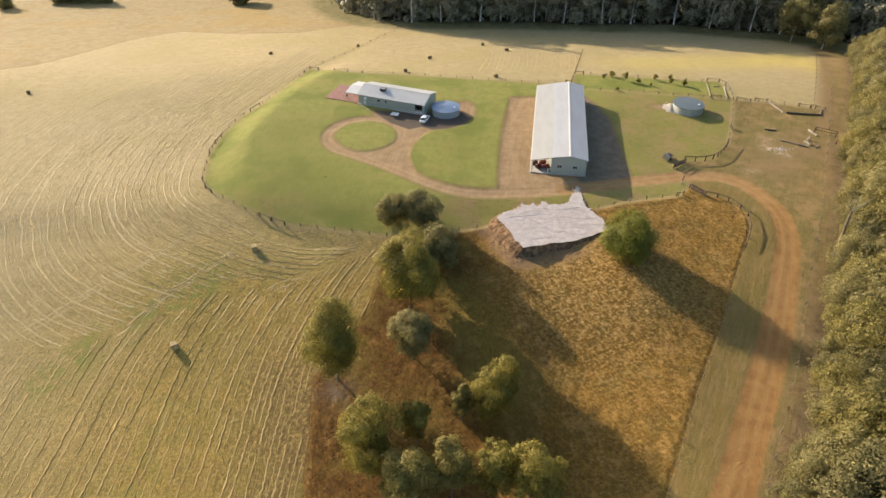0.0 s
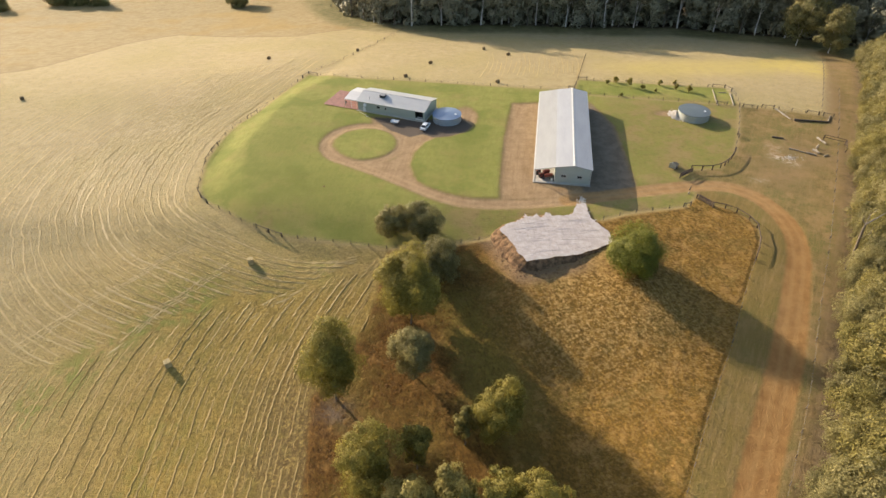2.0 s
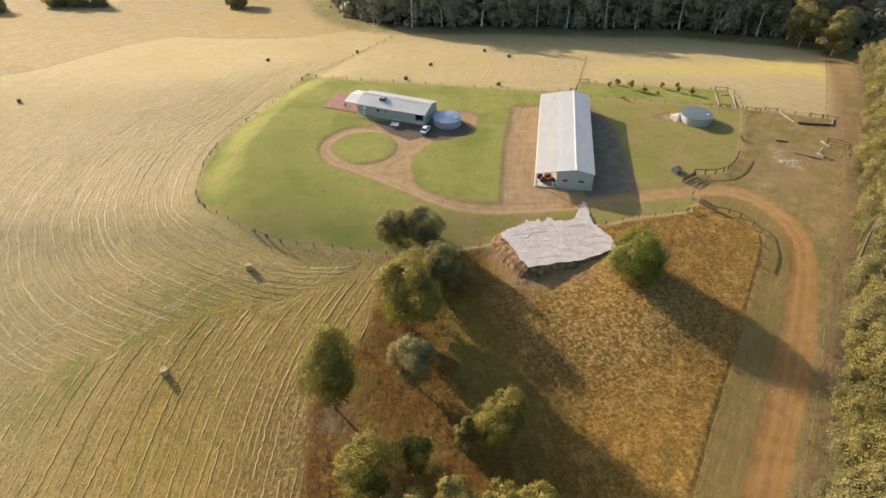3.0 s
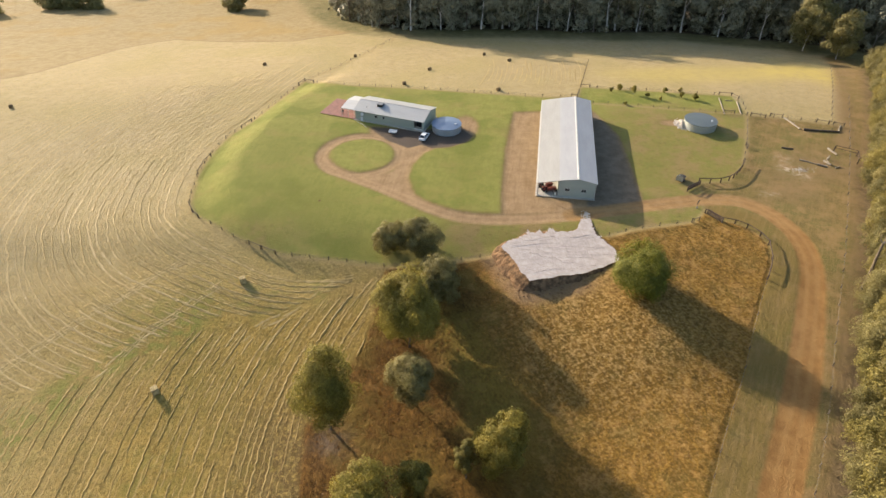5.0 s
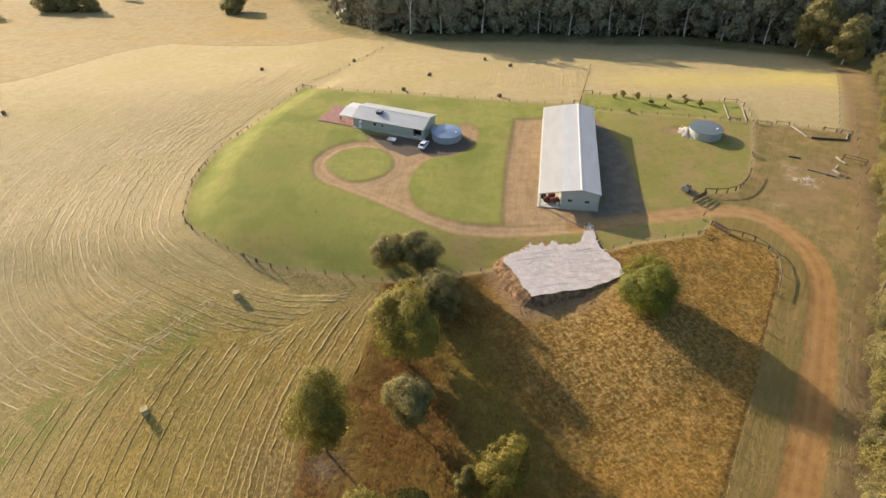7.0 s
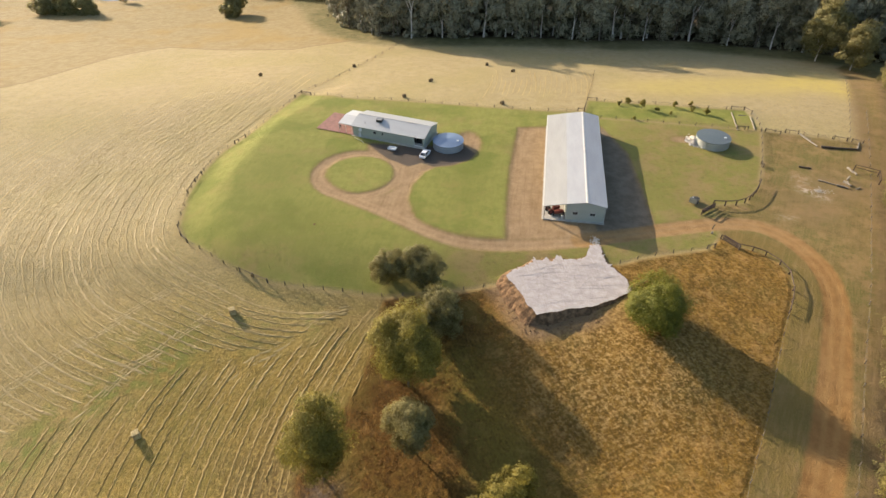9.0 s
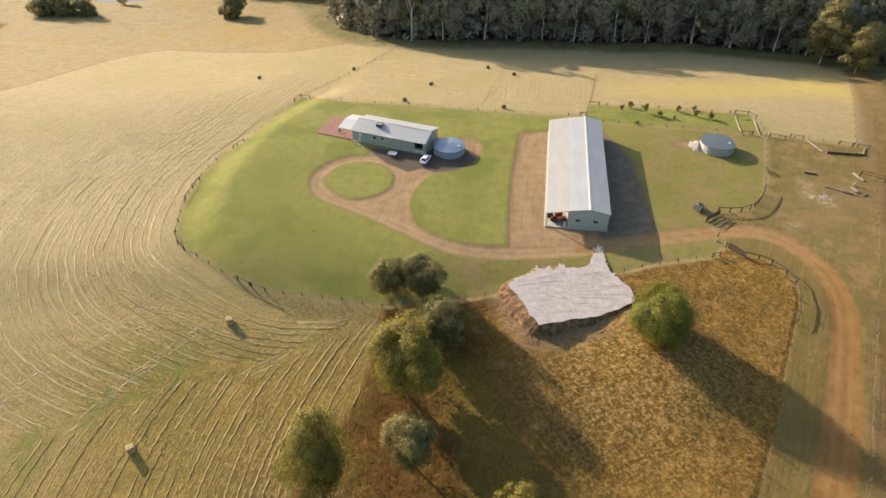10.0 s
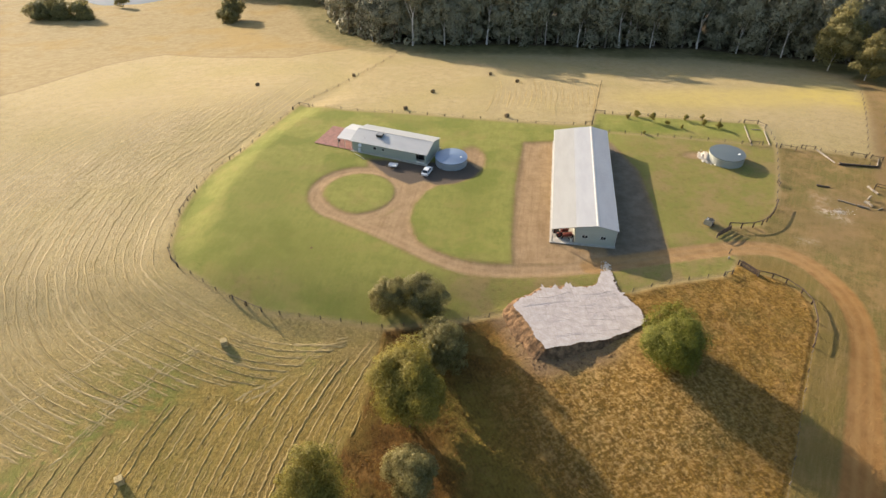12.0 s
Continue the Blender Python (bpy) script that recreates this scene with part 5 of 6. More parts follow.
def box_bale(x, y, turn, label):
    ob = thing("hay_bale", x, y, gz(x, y), turn, label, "hay bale", "square bales in the field")
    bm = box(B(), (-0.6, -0.6, -0.05), (0.6, 0.6, 1.3), 0.07)
    bmesh.ops.subdivide_edges(bm, edges=bm.edges[:], cuts=1)
    rnd = random.Random(int(x * 7))
    for v in bm.verts:
        v.co += Vector((rnd.uniform(-0.03, 0.03), rnd.uniform(-0.03, 0.03), rnd.uniform(-0.03, 0.03)))
    part("stack", bm, HAY, ob)
    for u in (-0.35, 0.0, 0.35):
        part("twine", box(box(B(), (u - 0.012, -0.64, 0.0), (u + 0.012, -0.62, 1.3)), (u - 0.012, -0.62, 1.315), (u + 0.012, 0.62, 1.335)), POST, ob)


box_bale(-42.8, 103.8, 22, "square pale straw bale standing on the stubble")
box_bale(-52.6, 77.6, 35, "square straw bale standing between the raked rows")
ROUND = bale_mesh(0.6, 1.1, OLD_HAY, "round_bale")
for x, y, t in ((-13.1, 198.6, 20), (-4.9, 216.4, 60), (-34.6, 238.4, 10), (-67.9, 228.6, 75), (18.0, 192.4, 35), (16.2, 239.7, 0), (25.1, 229.6, 50), (-142.9, 191.4, 30)):
    ob = tagged(new("round_bale", ROUND), "dark weathered round hay bale lying on the field", "hay bale", "round bales in the field")
    ob.matrix_world = pose(x, y, gz(x, y) - 0.03, 0, 0, t)


# ---- trees ----
def trunk_mesh(name, rnd, height, fork, r, spread, limbs, bark):
    """A tapered, slightly bent trunk with limbs that reach into the crown. Returns the mesh and the limb ends."""
    bm = B()
    pts = [Vector((0, 0, -0.4))]
    lean = Vector((rnd.uniform(-0.08, 0.08), rnd.uniform(-0.08, 0.08), 1))
    n = 5
    for i in range(1, n + 1):
        pts.append(Vector((0, 0, 0)) + lean * (fork * i / n) + Vector((rnd.uniform(-0.12, 0.12), rnd.uniform(-0.12, 0.12), 0)))
    for i in range(n):
        rod(bm, pts[i], pts[i + 1] + (pts[i + 1] - pts[i]) * 0.03, r * (1.25 if i == 0 else 1 - 0.08 * i), r * (1 - 0.08 * (i + 1)), 8)
    ends = []
    for k in range(limbs):
        a = 2 * math.pi * (k + rnd.uniform(-0.3, 0.3)) / limbs
        reach = spread * rnd.uniform(0.45, 0.8)
        top = Vector((math.cos(a) * reach, math.sin(a) * reach, fork + (height - fork) * rnd.uniform(0.35, 0.85)))
        start = pts[-1 - (k % 2)]
        bend = start.lerp(top, 0.5) + Vector((0, 0, -0.06 * height * rnd.random()))
        rod(bm, start, bend, r * 0.5, r * 0.33, 6)
        rod(bm, bend, top, r * 0.33, r * 0.12, 6)
        for _ in range(2):
            tw = bend.lerp(top, rnd.uniform(0.2, 0.8))
            rod(bm, tw, tw + Vector((rnd.uniform(-1, 1), rnd.uniform(-1, 1), rnd.uniform(0.3, 1.2))) * (0.16 * spread), r * 0.16, r * 0.05, 5)
        ends.append(top)
    me = bpy.data.meshes.new(name)
    bm.to_mesh(me)
    bm.free()
    me.materials.append(bark)
    return me, ends


def crown_mesh(name, seed, height, low, spread, puffs, leaves, size, material, flat=1.0, shell=0.55, gaps=0.0, jitter=0.3):
    """Leaf sprays gathered in uneven clumps, each lit as a body of its own, with gaps between; low to height, spread wide each way."""
    g = np.random.default_rng(seed)
    mid, half = (low + height) / 2, (height - low) / 2
    C, R, D = [], [], []
    tilt = g.uniform(0, 6.28, 4)
    core = min(spread, half * 1.15)
    for i in range(puffs):
        v = g.normal(size=3)
        v /= np.linalg.norm(v)
        a = math.atan2(v[1], v[0])
        bulge = 1 + 0.16 * math.sin(2 * a + tilt[0]) + 0.12 * math.sin(3 * a + tilt[1] + 2 * v[2]) + 0.12 * math.sin(4 * v[2] + a + tilt[2])
        inner = i % 5 == 0
        if not inner and gaps > 0 and math.sin(2 * a + tilt[3] + 3 * v[2]) + math.sin(5 * v[2] - a) < -1.1 + 1.2 * gaps * g.random() * 1.6:
            continue
        k = g.uniform(0.2, 0.45) if inner else g.uniform(0.62, 0.92)
        c = v * np.array([spread, spread, half]) * k * bulge
        if v[2] > 0:
            c[:2] *= 1 - 0.15 * v[2]
        C.append(c + np.array([0, 0, mid]))
        R.append(core * (g.uniform(0.34, 0.46) if inner else g.choice((0.15, 0.19, 0.23, 0.28, 0.33))))
        D.append(v)
    C, R, D = np.array(C), np.array(R), np.array(D)
    puffs = len(R)
    which = g.choice(puffs, size=leaves, p=R ** 1.8 / (R ** 1.8).sum())
    v = g.normal(size=(leaves, 3)) + 0.55 * D[which]
    v[:, 2] += 0.35
    v /= np.linalg.norm(v, axis=1)[:, None]
    rad = R[which] * np.where(g.random(leaves) < 0.72, g.uniform(1 - shell * 0.4, 1.08, leaves), g.uniform(0.3, 1.35, leaves))
    lump = 1 + 0.22 * np.sin(v[:, 0] * 5 + which) * np.sin(v[:, 1] * 6 + which * 2) * np.cos(v[:, 2] * 5)
    P = C[which] + v * (rad * lump)[:, None] * np.array([1, 1, flat])
    # each spray: a three-cornered blade, roughly facing outwards
    whole = (P - np.array([0, 0, mid])) / np.array([spread, spread, half])
    nrm = v * 0.75 + whole * 0.45 + g.normal(size=(leaves, 3)) * jitter
    nrm /= np.linalg.norm(nrm, axis=1)[:, None]
    a = np.cross(nrm, g.normal(size=(leaves, 3)))
    a /= np.linalg.norm(a, axis=1)[:, None]
    b = np.cross(nrm, a)
    s = size * g.uniform(0.55, 1.35, leaves)[:, None]
    V = np.empty((leaves, 3, 3))
    V[:, 0] = P - a * s * 0.5 - b * s * 0.25
    V[:, 1] = P + a * s * 0.5 - b * s * 0.25 - nrm * s * 0.1
    V[:, 2] = P + b * s * 0.5 + nrm * s * 0.1
    me = bpy.data.meshes.new(name)
    me.vertices.add(leaves * 3)
    me.vertices.foreach_set("co", V.reshape(-1))
    me.loops.add(leaves * 3)
    me.loops.foreach_set("vertex_index", np.arange(leaves * 3))
    me.polygons.add(leaves)
    me.polygons.foreach_set("loop_start", np.arange(0, leaves * 3, 3))
    me.update(calc_edges=True)
    me.materials.append(material)
    return me


def tree(x, y, height, low, spread, puffs, leaves, size, leaf, seed, label, group="", bark=None, stems=1, category="tree", gaps=0.0, jitter=0.3, limbs=6):
    rnd = random.Random(seed)
    ob = thing("tree", x, y, gz(x, y), rnd.uniform(0, 360), label, category, group)
    for k in range(stems):
        tm, _ = trunk_mesh("trunk", rnd, height * 0.9, max(low * 0.9, height * 0.22), (0.013 if height < 20 else 0.0105) * height * (0.95 if stems == 1 else 0.7), spread, limbs, bark or BARK)
        t = part("trunk", tm, bark or BARK, ob)
        if stems > 1:
            t.matrix_local = pose(rnd.uniform(-0.4, 0.4), rnd.uniform(-0.4, 0.4), 0, rnd.uniform(-8, 8), rnd.uniform(-8, 8), 0)
    part("crown", crown_mesh("crown", seed, height, low, spread, puffs, leaves, size, leaf, gaps=gaps, jitter=jitter), leaf, ob)
    return ob


PG = "gum trees in the paddock"
tree(-11.4, 111.0, 7.9, 0.2, 3.6, 110, 26000, 0.24, LEAF_GREY, 1, "low olive-green gum tree beside the lawn fence", PG, stems=3)
tree(-4.9, 110.8, 8.6, 0.0, 4.3, 120, 32000, 0.24, LEAF_GREY, 2, "spreading olive-green gum tree beside the lawn fence", PG, stems=3)
broad_gum = tree(-6.7, 87.4, 17.2, 4.8, 6.1, 230, 84000, 0.25, LEAF_BRIGHT, 3, "tall broad gum tree at the corner of the paddock", PG)
low_limb = part("lower_crown", crown_mesh("lower_crown", 33, 8.4, 2.0, 3.0, 60, 14000, 0.25, LEAF_BRIGHT), LEAF_BRIGHT, broad_gum)
low_limb.matrix_local = Matrix.Translation(broad_gum.matrix_world.to_3x3().inverted() @ Vector((-2.2, 1.2, 0)))
right_limb = part("lower_crown", crown_mesh("lower_crown", 34, 9.2, 1.8, 3.5, 70, 18000, 0.25, LEAF_BRIGHT), LEAF_BRIGHT, broad_gum)
right_limb.matrix_local = Matrix.Translation(broad_gum.matrix_world.to_3x3().inverted() @ Vector((2.6, 2.8, 0)))
bushy_gum = tree(-1.0, 99.8, 9.5, -0.2, 4.2, 110, 30000, 0.24, LEAF_GREY, 4, "grey-green bushy tree in the shade of a taller gum", PG, stems=2)
side_limb = part("side_crown", crown_mesh("side_crown", 35, 8.6, 0.2, 2.9, 60, 14000, 0.24, LEAF_GREY), LEAF_GREY, bushy_gum)
side_limb.matrix_local = Matrix.Translation(bushy_gum.matrix_world.to_3x3().inverted() @ Vector((-2.4, -2.4, 0)))
tree(-5.5, 75.3, 12.4, 1.8, 4.0, 130, 42000, 0.24, LEAF_GREY, 5, "grey-green gum tree among dead grass", PG)
tree(-19.6, 70.4, 19.2, 2.6, 5.0, 150, 52000, 0.24, LEAF_BRIGHT, 6, "tall narrow gum tree on the paddock edge", PG)
tree(8.6, 63.4, 13.4, 1.0, 4.4, 90, 34000, 0.25, LEAF_BRIGHT, 7, "gum tree with a lopsided yellow-green crown", PG, gaps=0.15, stems=2)
tree(3.4, 61.6, 9.6, 3.4, 2.2, 30, 7000, 0.25, LEAF_OLIVE, 8, "thin young gum tree with a small crown", PG, gaps=0.3)
tree(-11.6, 53.0, 17.6, 1.6, 4.9, 100, 34000, 0.26, LEAF_BRIGHT, 9, "open-crowned light green gum tree", PG, gaps=0.35, stems=2)
tree(-4.6, 57.4, 11.6, 3.2, 3.2, 44, 14000, 0.25, LEAF_BRIGHT, 10, "small bright green gum tree", PG, gaps=0.15)
tree(8.4, 47.4, 17.0, 3.4, 3.7, 60, 18000, 0.26, LEAF_BRIGHT, 12, "slender yellow-green gum tree", PG, gaps=0.25)
tree(13.6, 46.2, 17.4, 3.0, 4.3, 76, 24000, 0.26, LEAF_BRIGHT, 13, "yellow-green gum tree casting a long shadow", PG, gaps=0.25)
tree(-5.0, 45.8, 16.4, 2.4, 4.6, 76, 26000, 0.26, LEAF_OLIVE, 14, "dark green gum tree beside paler ones", PG, gaps=0.15)
tree(1.5, 48.0, 15.4, 2.6, 3.4, 56, 16000, 0.26, LEAF_OLIVE, 15, "thin grey-green gum tree beside paler ones", PG, gaps=0.2)
tree(39.5, 98.2, 8.3, -0.6, 6.0, 300, 84000, 0.22, LEAF_GREEN, 16, "dense rounded bright green tree beside the stone pad", "")


def dead_tree(x, y):
    ob = thing("dead_tree", x, y, gz(x, y), 0, "bare grey dead tree with a pale forked top", "tree")
    rnd = random.Random(77)
    bm = B()
    pts = [Vector((0, 0, -0.4)), Vector((-0.2, 0, 4.0)), Vector((-0.7, 0.1, 8.0)), Vector((-1.0, 0.2, 11.6))]
    for i, (a, c) in enumerate(zip(pts[:-1], pts[1:])):
        rod(bm, a, c, 0.36 - 0.05 * i, 0.31 - 0.05 * i, 9)
    part("trunk", bm, BARK, ob)
    top = pts[-1]
    for k, (e, r) in enumerate(((Vector((0.6, 0.3, 13.0)), 0.17), (Vector((-2.0, 0.2, 12.6)), 0.1), (Vector((-0.4, 1.0, 13.4)), 0.08), (Vector((0.2, -0.6, 10.0)), 0.06))):
        s = top if k < 3 else pts[2]
        part("branch", rod(rod(B(), s, e, r, r * 0.75, 6), e, e + Vector((1.8 if k == 0 else rnd.uniform(-1, 1), rnd.uniform(-0.5, 0.5), 1.4)), r * 0.75, r * 0.25, 5), DEAD_WOOD, ob)


dead_tree(84, 97.4)


def copies_of(kinds, places, group, label_for):
    """Things of the given kinds at the places, sharing their meshes."""
    for i, (x, y, s, t) in enumerate(places):
        src = kinds[i % len(kinds)]
        ob = copy_thing(src, pose(x, y, gz(x, y) - 0.1, 0, 0, t))
        ob.scale = (s, s, s)
        tagged(ob, label_for(i), "tree", group)


def woods(name, places, crowns, leaf, label):
    """Many far crowns joined into one mass."""
    parts = []
    for i, (x, y, s, t) in enumerate(places):
        me = crowns[i % len(crowns)]
        co = np.empty(len(me.vertices) * 3)
        me.vertices.foreach_get("co", co)
        co = co.reshape(-1, 3) * s
        c, sn = math.cos(radians(t)), math.sin(radians(t))
        parts.append(np.stack([co[:, 0] * c - co[:, 1] * sn + x, co[:, 0] * sn + co[:, 1] * c + y, co[:, 2] + gz(x, y)], 1))
    V = np.vstack(parts)
    m = len(V) // 3
    me = bpy.data.meshes.new(name)
    me.vertices.add(m * 3)
    me.vertices.foreach_set("co", V.reshape(-1))
    me.loops.add(m * 3)
    me.loops.foreach_set("vertex_index", np.arange(m * 3))
    me.polygons.add(m)
    me.polygons.foreach_set("loop_start", np.arange(0, m * 3, 3))
    me.update(calc_edges=True)
    me.materials.append(leaf)
    tagged(new(name, me), label, "woods", kind="stuff")


def bush():
    """The belt of native bush along the road."""
    rnd = random.Random(3)
    edge = curve(BUSH_EDGE, 1.0)
    d = np.gradient(edge, axis=0)
    nrm = np.stack([-d[:, 1], d[:, 0]], 1) / np.hypot(d[:, 0], d[:, 1])[:, None]
    places = []
    rear = []
    for row, (off, step) in enumerate(((0.6, 3.4), (4.0, 4.6), (9.5, 5.6), (16, 6.5), (24, 8), (34, 9))):
        i = rnd.uniform(0, step)
        while i < len(edge) - 1:
            p = edge[int(i)] + nrm[int(i)] * (off + 2.0 + rnd.uniform(-1.2, 1.5))
            s = (rnd.uniform(0.42, 0.8) if row == 0 else rnd.uniform(0.75, 1.12))
            (places if row < 2 and p[1] > 20 else rear).append((float(p[0]), float(p[1]), s, rnd.uniform(0, 360)))
            i += step * rnd.uniform(0.8, 1.2)
    kinds = []
    specs = ((13.5, 1.2, 5.2, 90, 12000, LEAF_BUSH), (15.0, 2.0, 5.4, 90, 12000, LEAF_GREY), (12.0, 0.3, 5.0, 90, 12000, LEAF_BUSH), (14.0, 1.4, 5.7, 90, 12000, LEAF_OLIVE))
    first = places[:4]
    for k, (h, low, spread, puffs, leaves, leaf) in enumerate(specs):
        x, y, s = first[k][:3]
        ob = tree(x, y, h, low, spread, puffs, leaves, 0.31, leaf, 40 + k, "dense native bush tree along the road", "bush trees along the road", jitter=0.3, limbs=3)
        ob.scale = (s, s, s)
        kinds.append(ob)
    names = ("tall olive-brown gum in the roadside bush", "grey-green gum in the roadside bush", "low dense bush tree reaching to the ground", "broad gum in the roadside bush")
    copies_of(kinds, places[4:], "bush trees along the road", lambda i: names[i % 4])
    woods("bush_woods", rear, [crown_mesh("mass", 300 + k, 14, 1.0, 5.6, 40, 1100, 1.2, LEAF_BUSH) for k in range(3)], LEAF_BUSH, "unbroken native bush behind the roadside trees")


bush()


def forest():
    """The tall forest behind the fields."""
    rnd = random.Random(8)
    edge = curve(FOREST_EDGE, 1.0)
    d = np.gradient(edge, axis=0)
    nrm = np.stack([-d[:, 1], d[:, 0]], 1) / np.hypot(d[:, 0], d[:, 1])[:, None]
    places = []
    rear, under = [], []
    for row, (off, step) in enumerate(((0, 6.0), (6, 6.0), (13, 6.5), (20, 7), (29, 8), (40, 10))):
        i = rnd.uniform(0, step)
        while i < len(edge) - 1:
            p = edge[int(i)] + nrm[int(i)] * (off + rnd.uniform(-1.8, 1.8))
            (places if row < 2 else rear).append((float(p[0]), float(p[1]), rnd.uniform(0.75, 1.15) * (1 + 0.28 * min(1, max(0, (p[0] + 10) / 60)) * min(1, max(0, (122 - p[0]) / 22))), rnd.uniform(0, 360)))
            if row < 5:
                under.append((float(p[0]) + rnd.uniform(-2, 2), float(p[1]) + rnd.uniform(2, 5), rnd.uniform(0.5, 1.3), rnd.uniform(0, 360)))
            i += step * rnd.uniform(0.75, 1.3)
    kinds = []
    for k, (h, low, spread, puffs, leaves) in enumerate(((31, 5, 6.0, 60, 3200), (34, 13, 5.4, 60, 3000), (27, 1, 6.2, 60, 3200), (32, 8, 5.8, 60, 3000), (25, 0, 6.4, 60, 3200))):
        x, y = places[k][:2]
        ob = tree(x, y, h, low, spread, puffs, leaves, 0.8, LEAF_FOREST_HAZED, 70 + k, "tall shaded gum on the forest edge", "forest trees", bark=PALE_BARK if k in (1, 3) else BARK, jitter=0.35, limbs=3)
        kinds.append(ob)
    names = ("tall shaded forest gum with a dark trunk", "tall forest gum with a pale bare trunk", "low-branched dark forest gum", "shaded gum on the forest edge", "bushy dark gum reaching to the ground")
    copies_of(kinds, places[5:], "forest trees", lambda i: names[i % 5])
    woods("forest_woods", rear, [crown_mesh("mass", 310 + k, 34, 2.0, 7.2, 40, 900, 2.6, LEAF_FOREST_HAZED) for k in range(3)], LEAF_FOREST_HAZED, "unbroken dark forest behind the edge trees")
    woods("undergrowth", under, [crown_mesh("mass", 320 + k, 8.5, -0.6, 4.8, 24, 420, 1.3, LEAF_FOREST_HAZED) for k in range(3)], LEAF_FOREST_HAZED, "dark undergrowth between the forest trunks")


forest()
CG = "gums at the corner of the forest"
tree(146, 247, 24, 2.5, 8.5, 90, 18000, 0.6, LEAF_GREY, 90, "large sunlit gum at the corner of the forest", CG, PALE_BARK)
tree(151.5, 233, 17, 0.8, 6.8, 80, 15000, 0.55, LEAF_GREY, 91, "broad sunlit gum leaning over the track", CG, PALE_BARK)
tree(-116.6, 356, 12, -1.5, 6.8, 80, 7000, 0.95, LEAF_GREY, 92, "lone dark gum tree in the far field", "far field trees")
tree(-226, 369, 10.5, -2.5, 8.0, 80, 7000, 1.0, LEAF_GREY, 93, "low broad tree in the far field", "far field trees")
tree(-216, 368, 10, -2.5, 6.6, 70, 6000, 1.0, LEAF_GREY, 94, "low broad tree in the far field", "far field trees")
tree(-203.5, 366, 9.5, -2.5, 5.8, 60, 5000, 1.0, LEAF_GREY, 95, "small dark tree in the far field", "far field trees")
tree(-252, 352, 9, -1.0, 6.4, 30, 3000, 0.8, LEAF_GREY, 96, "dark tree at the edge of the far field", "far field trees")
tree(-196, 398, 8.5, -0.5, 4.2, 24, 2200, 0.75, LEAF_GREY, 97, "slender tree standing by the dam", "far field trees")
tree(-236, 398, 13, -1.0, 8.4, 30, 3000, 0.9, LEAF_GREY, 98, "dark tree behind the far field", "far field trees")


def saplings():
    for i, (x, y, h) in enumerate(((57.8, 193, 2.6), (61, 189, 3.4), (64.8, 186.5, 2.0), (71.3, 189.9, 2.2), (75.7, 186.4, 2.0), (79.3, 184.3, 2.6), (77, 191.4, 1.6), (54.4, 191.5, 1.5), (56.5, 180.6, 1.2),
                                   (68.4, 184.2, 1.2))):
        h *= 0.95
        ob = thing("fruit_tree", x, y, gz(x, y), i * 47, "small green fruit tree in the orchard grass", "tree", "orchard saplings")
        part("trunk", rod(B(), (0, 0, -0.1), (0.05, 0, h * 0.5), 0.05, 0.03), BARK, ob)
        part("crown", crown_mesh("crown", 200 + i, h, h * 0.05, h * 0.42, 16, 900, 0.28, LEAF_BRIGHT), LEAF_BRIGHT, ob)
        part("stake", rod(B(), (0.4, 0, -0.1), (0.4, 0, 1.0), 0.03), DEAD_WOOD, ob)


saplings()


# ---- fences, yards and gates ----
def post_mesh(name, h, r, material, seg=8):
    bm = rod(rod(B(), (0, 0, -0.3), (0, 0, h - 0.03), r, r * 0.92, seg), (0, 0, h - 0.03), (0, 0, h), r * 0.92, r * 0.6, seg)
    me = bpy.data.meshes.new(name)
    bm.to_mesh(me)
    bm.free()
    me.materials.append(material)
    return me


POST_THIN, POST_THICK = post_mesh("post", 1.0, 0.095, POST), post_mesh("strainer_post", 1.25, 0.15, POST)
PIPE_POST = post_mesh("pipe_post", 1.5, 0.16, PIPE, 10)


def fence(points, spacing, label, strainers=(), wires=(0.3, 0.6, 0.9), wire_r=0.009, group="", thin=None):
    """A post-and-wire fence; strainers are stretches (by distance along the line) with thick posts and a top rail."""
    line = curve(points, spacing)
    x0, y0 = line[0]
    ob = thing("fence", x0, y0, gz(x0, y0), 0, label, "fence", group or "wire fences")
    base = Vector((x0, y0, gz(x0, y0)))
    rnd = random.Random(int(abs(x0 * 13 + y0)))
    for x, y in line:
        p = new("post", thin or POST_THIN)
        p.parent = ob
        p.matrix_local = Matrix.Translation(Vector((x, y, gz(x, y))) - base) @ pose(0, 0, 0, rnd.uniform(-4, 4), rnd.uniform(-4, 4), rnd.uniform(0, 360))
    fine = curve(points, spacing / 3)
    for h in wires:
        V, F = [], []
        for x, y in fine:
            z = gz(x, y) + h
            b = len(V)
            V += [(x - base.x - wire_r, y - base.y, z - base.z - wire_r), (x - base.x + wire_r, y - base.y, z - base.z - wire_r), (x - base.x, y - base.y, z - base.z + wire_r)]
            if b:
                F += [(b - 3, b - 2, b + 1, b), (b - 2, b - 1, b + 2, b + 1), (b - 1, b - 3, b, b + 2)]
        part("wire", raw("wire", V, F, WIRE), WIRE, ob)
    for a, b in strainers:
        pa, pb = Vector((*a, gz(*a))) - base, Vector((*b, gz(*b))) - base
        for q in (pa, pb):
            p = new("strainer_post", POST_THICK)
            p.parent = ob
            p.matrix_local = Matrix.Translation(q)
        part("brace_rail", rod(B(), pa + Vector((0, 0, 0.95)), pb + Vector((0, 0, 0.95)), 0.08), POST, ob)
    return ob


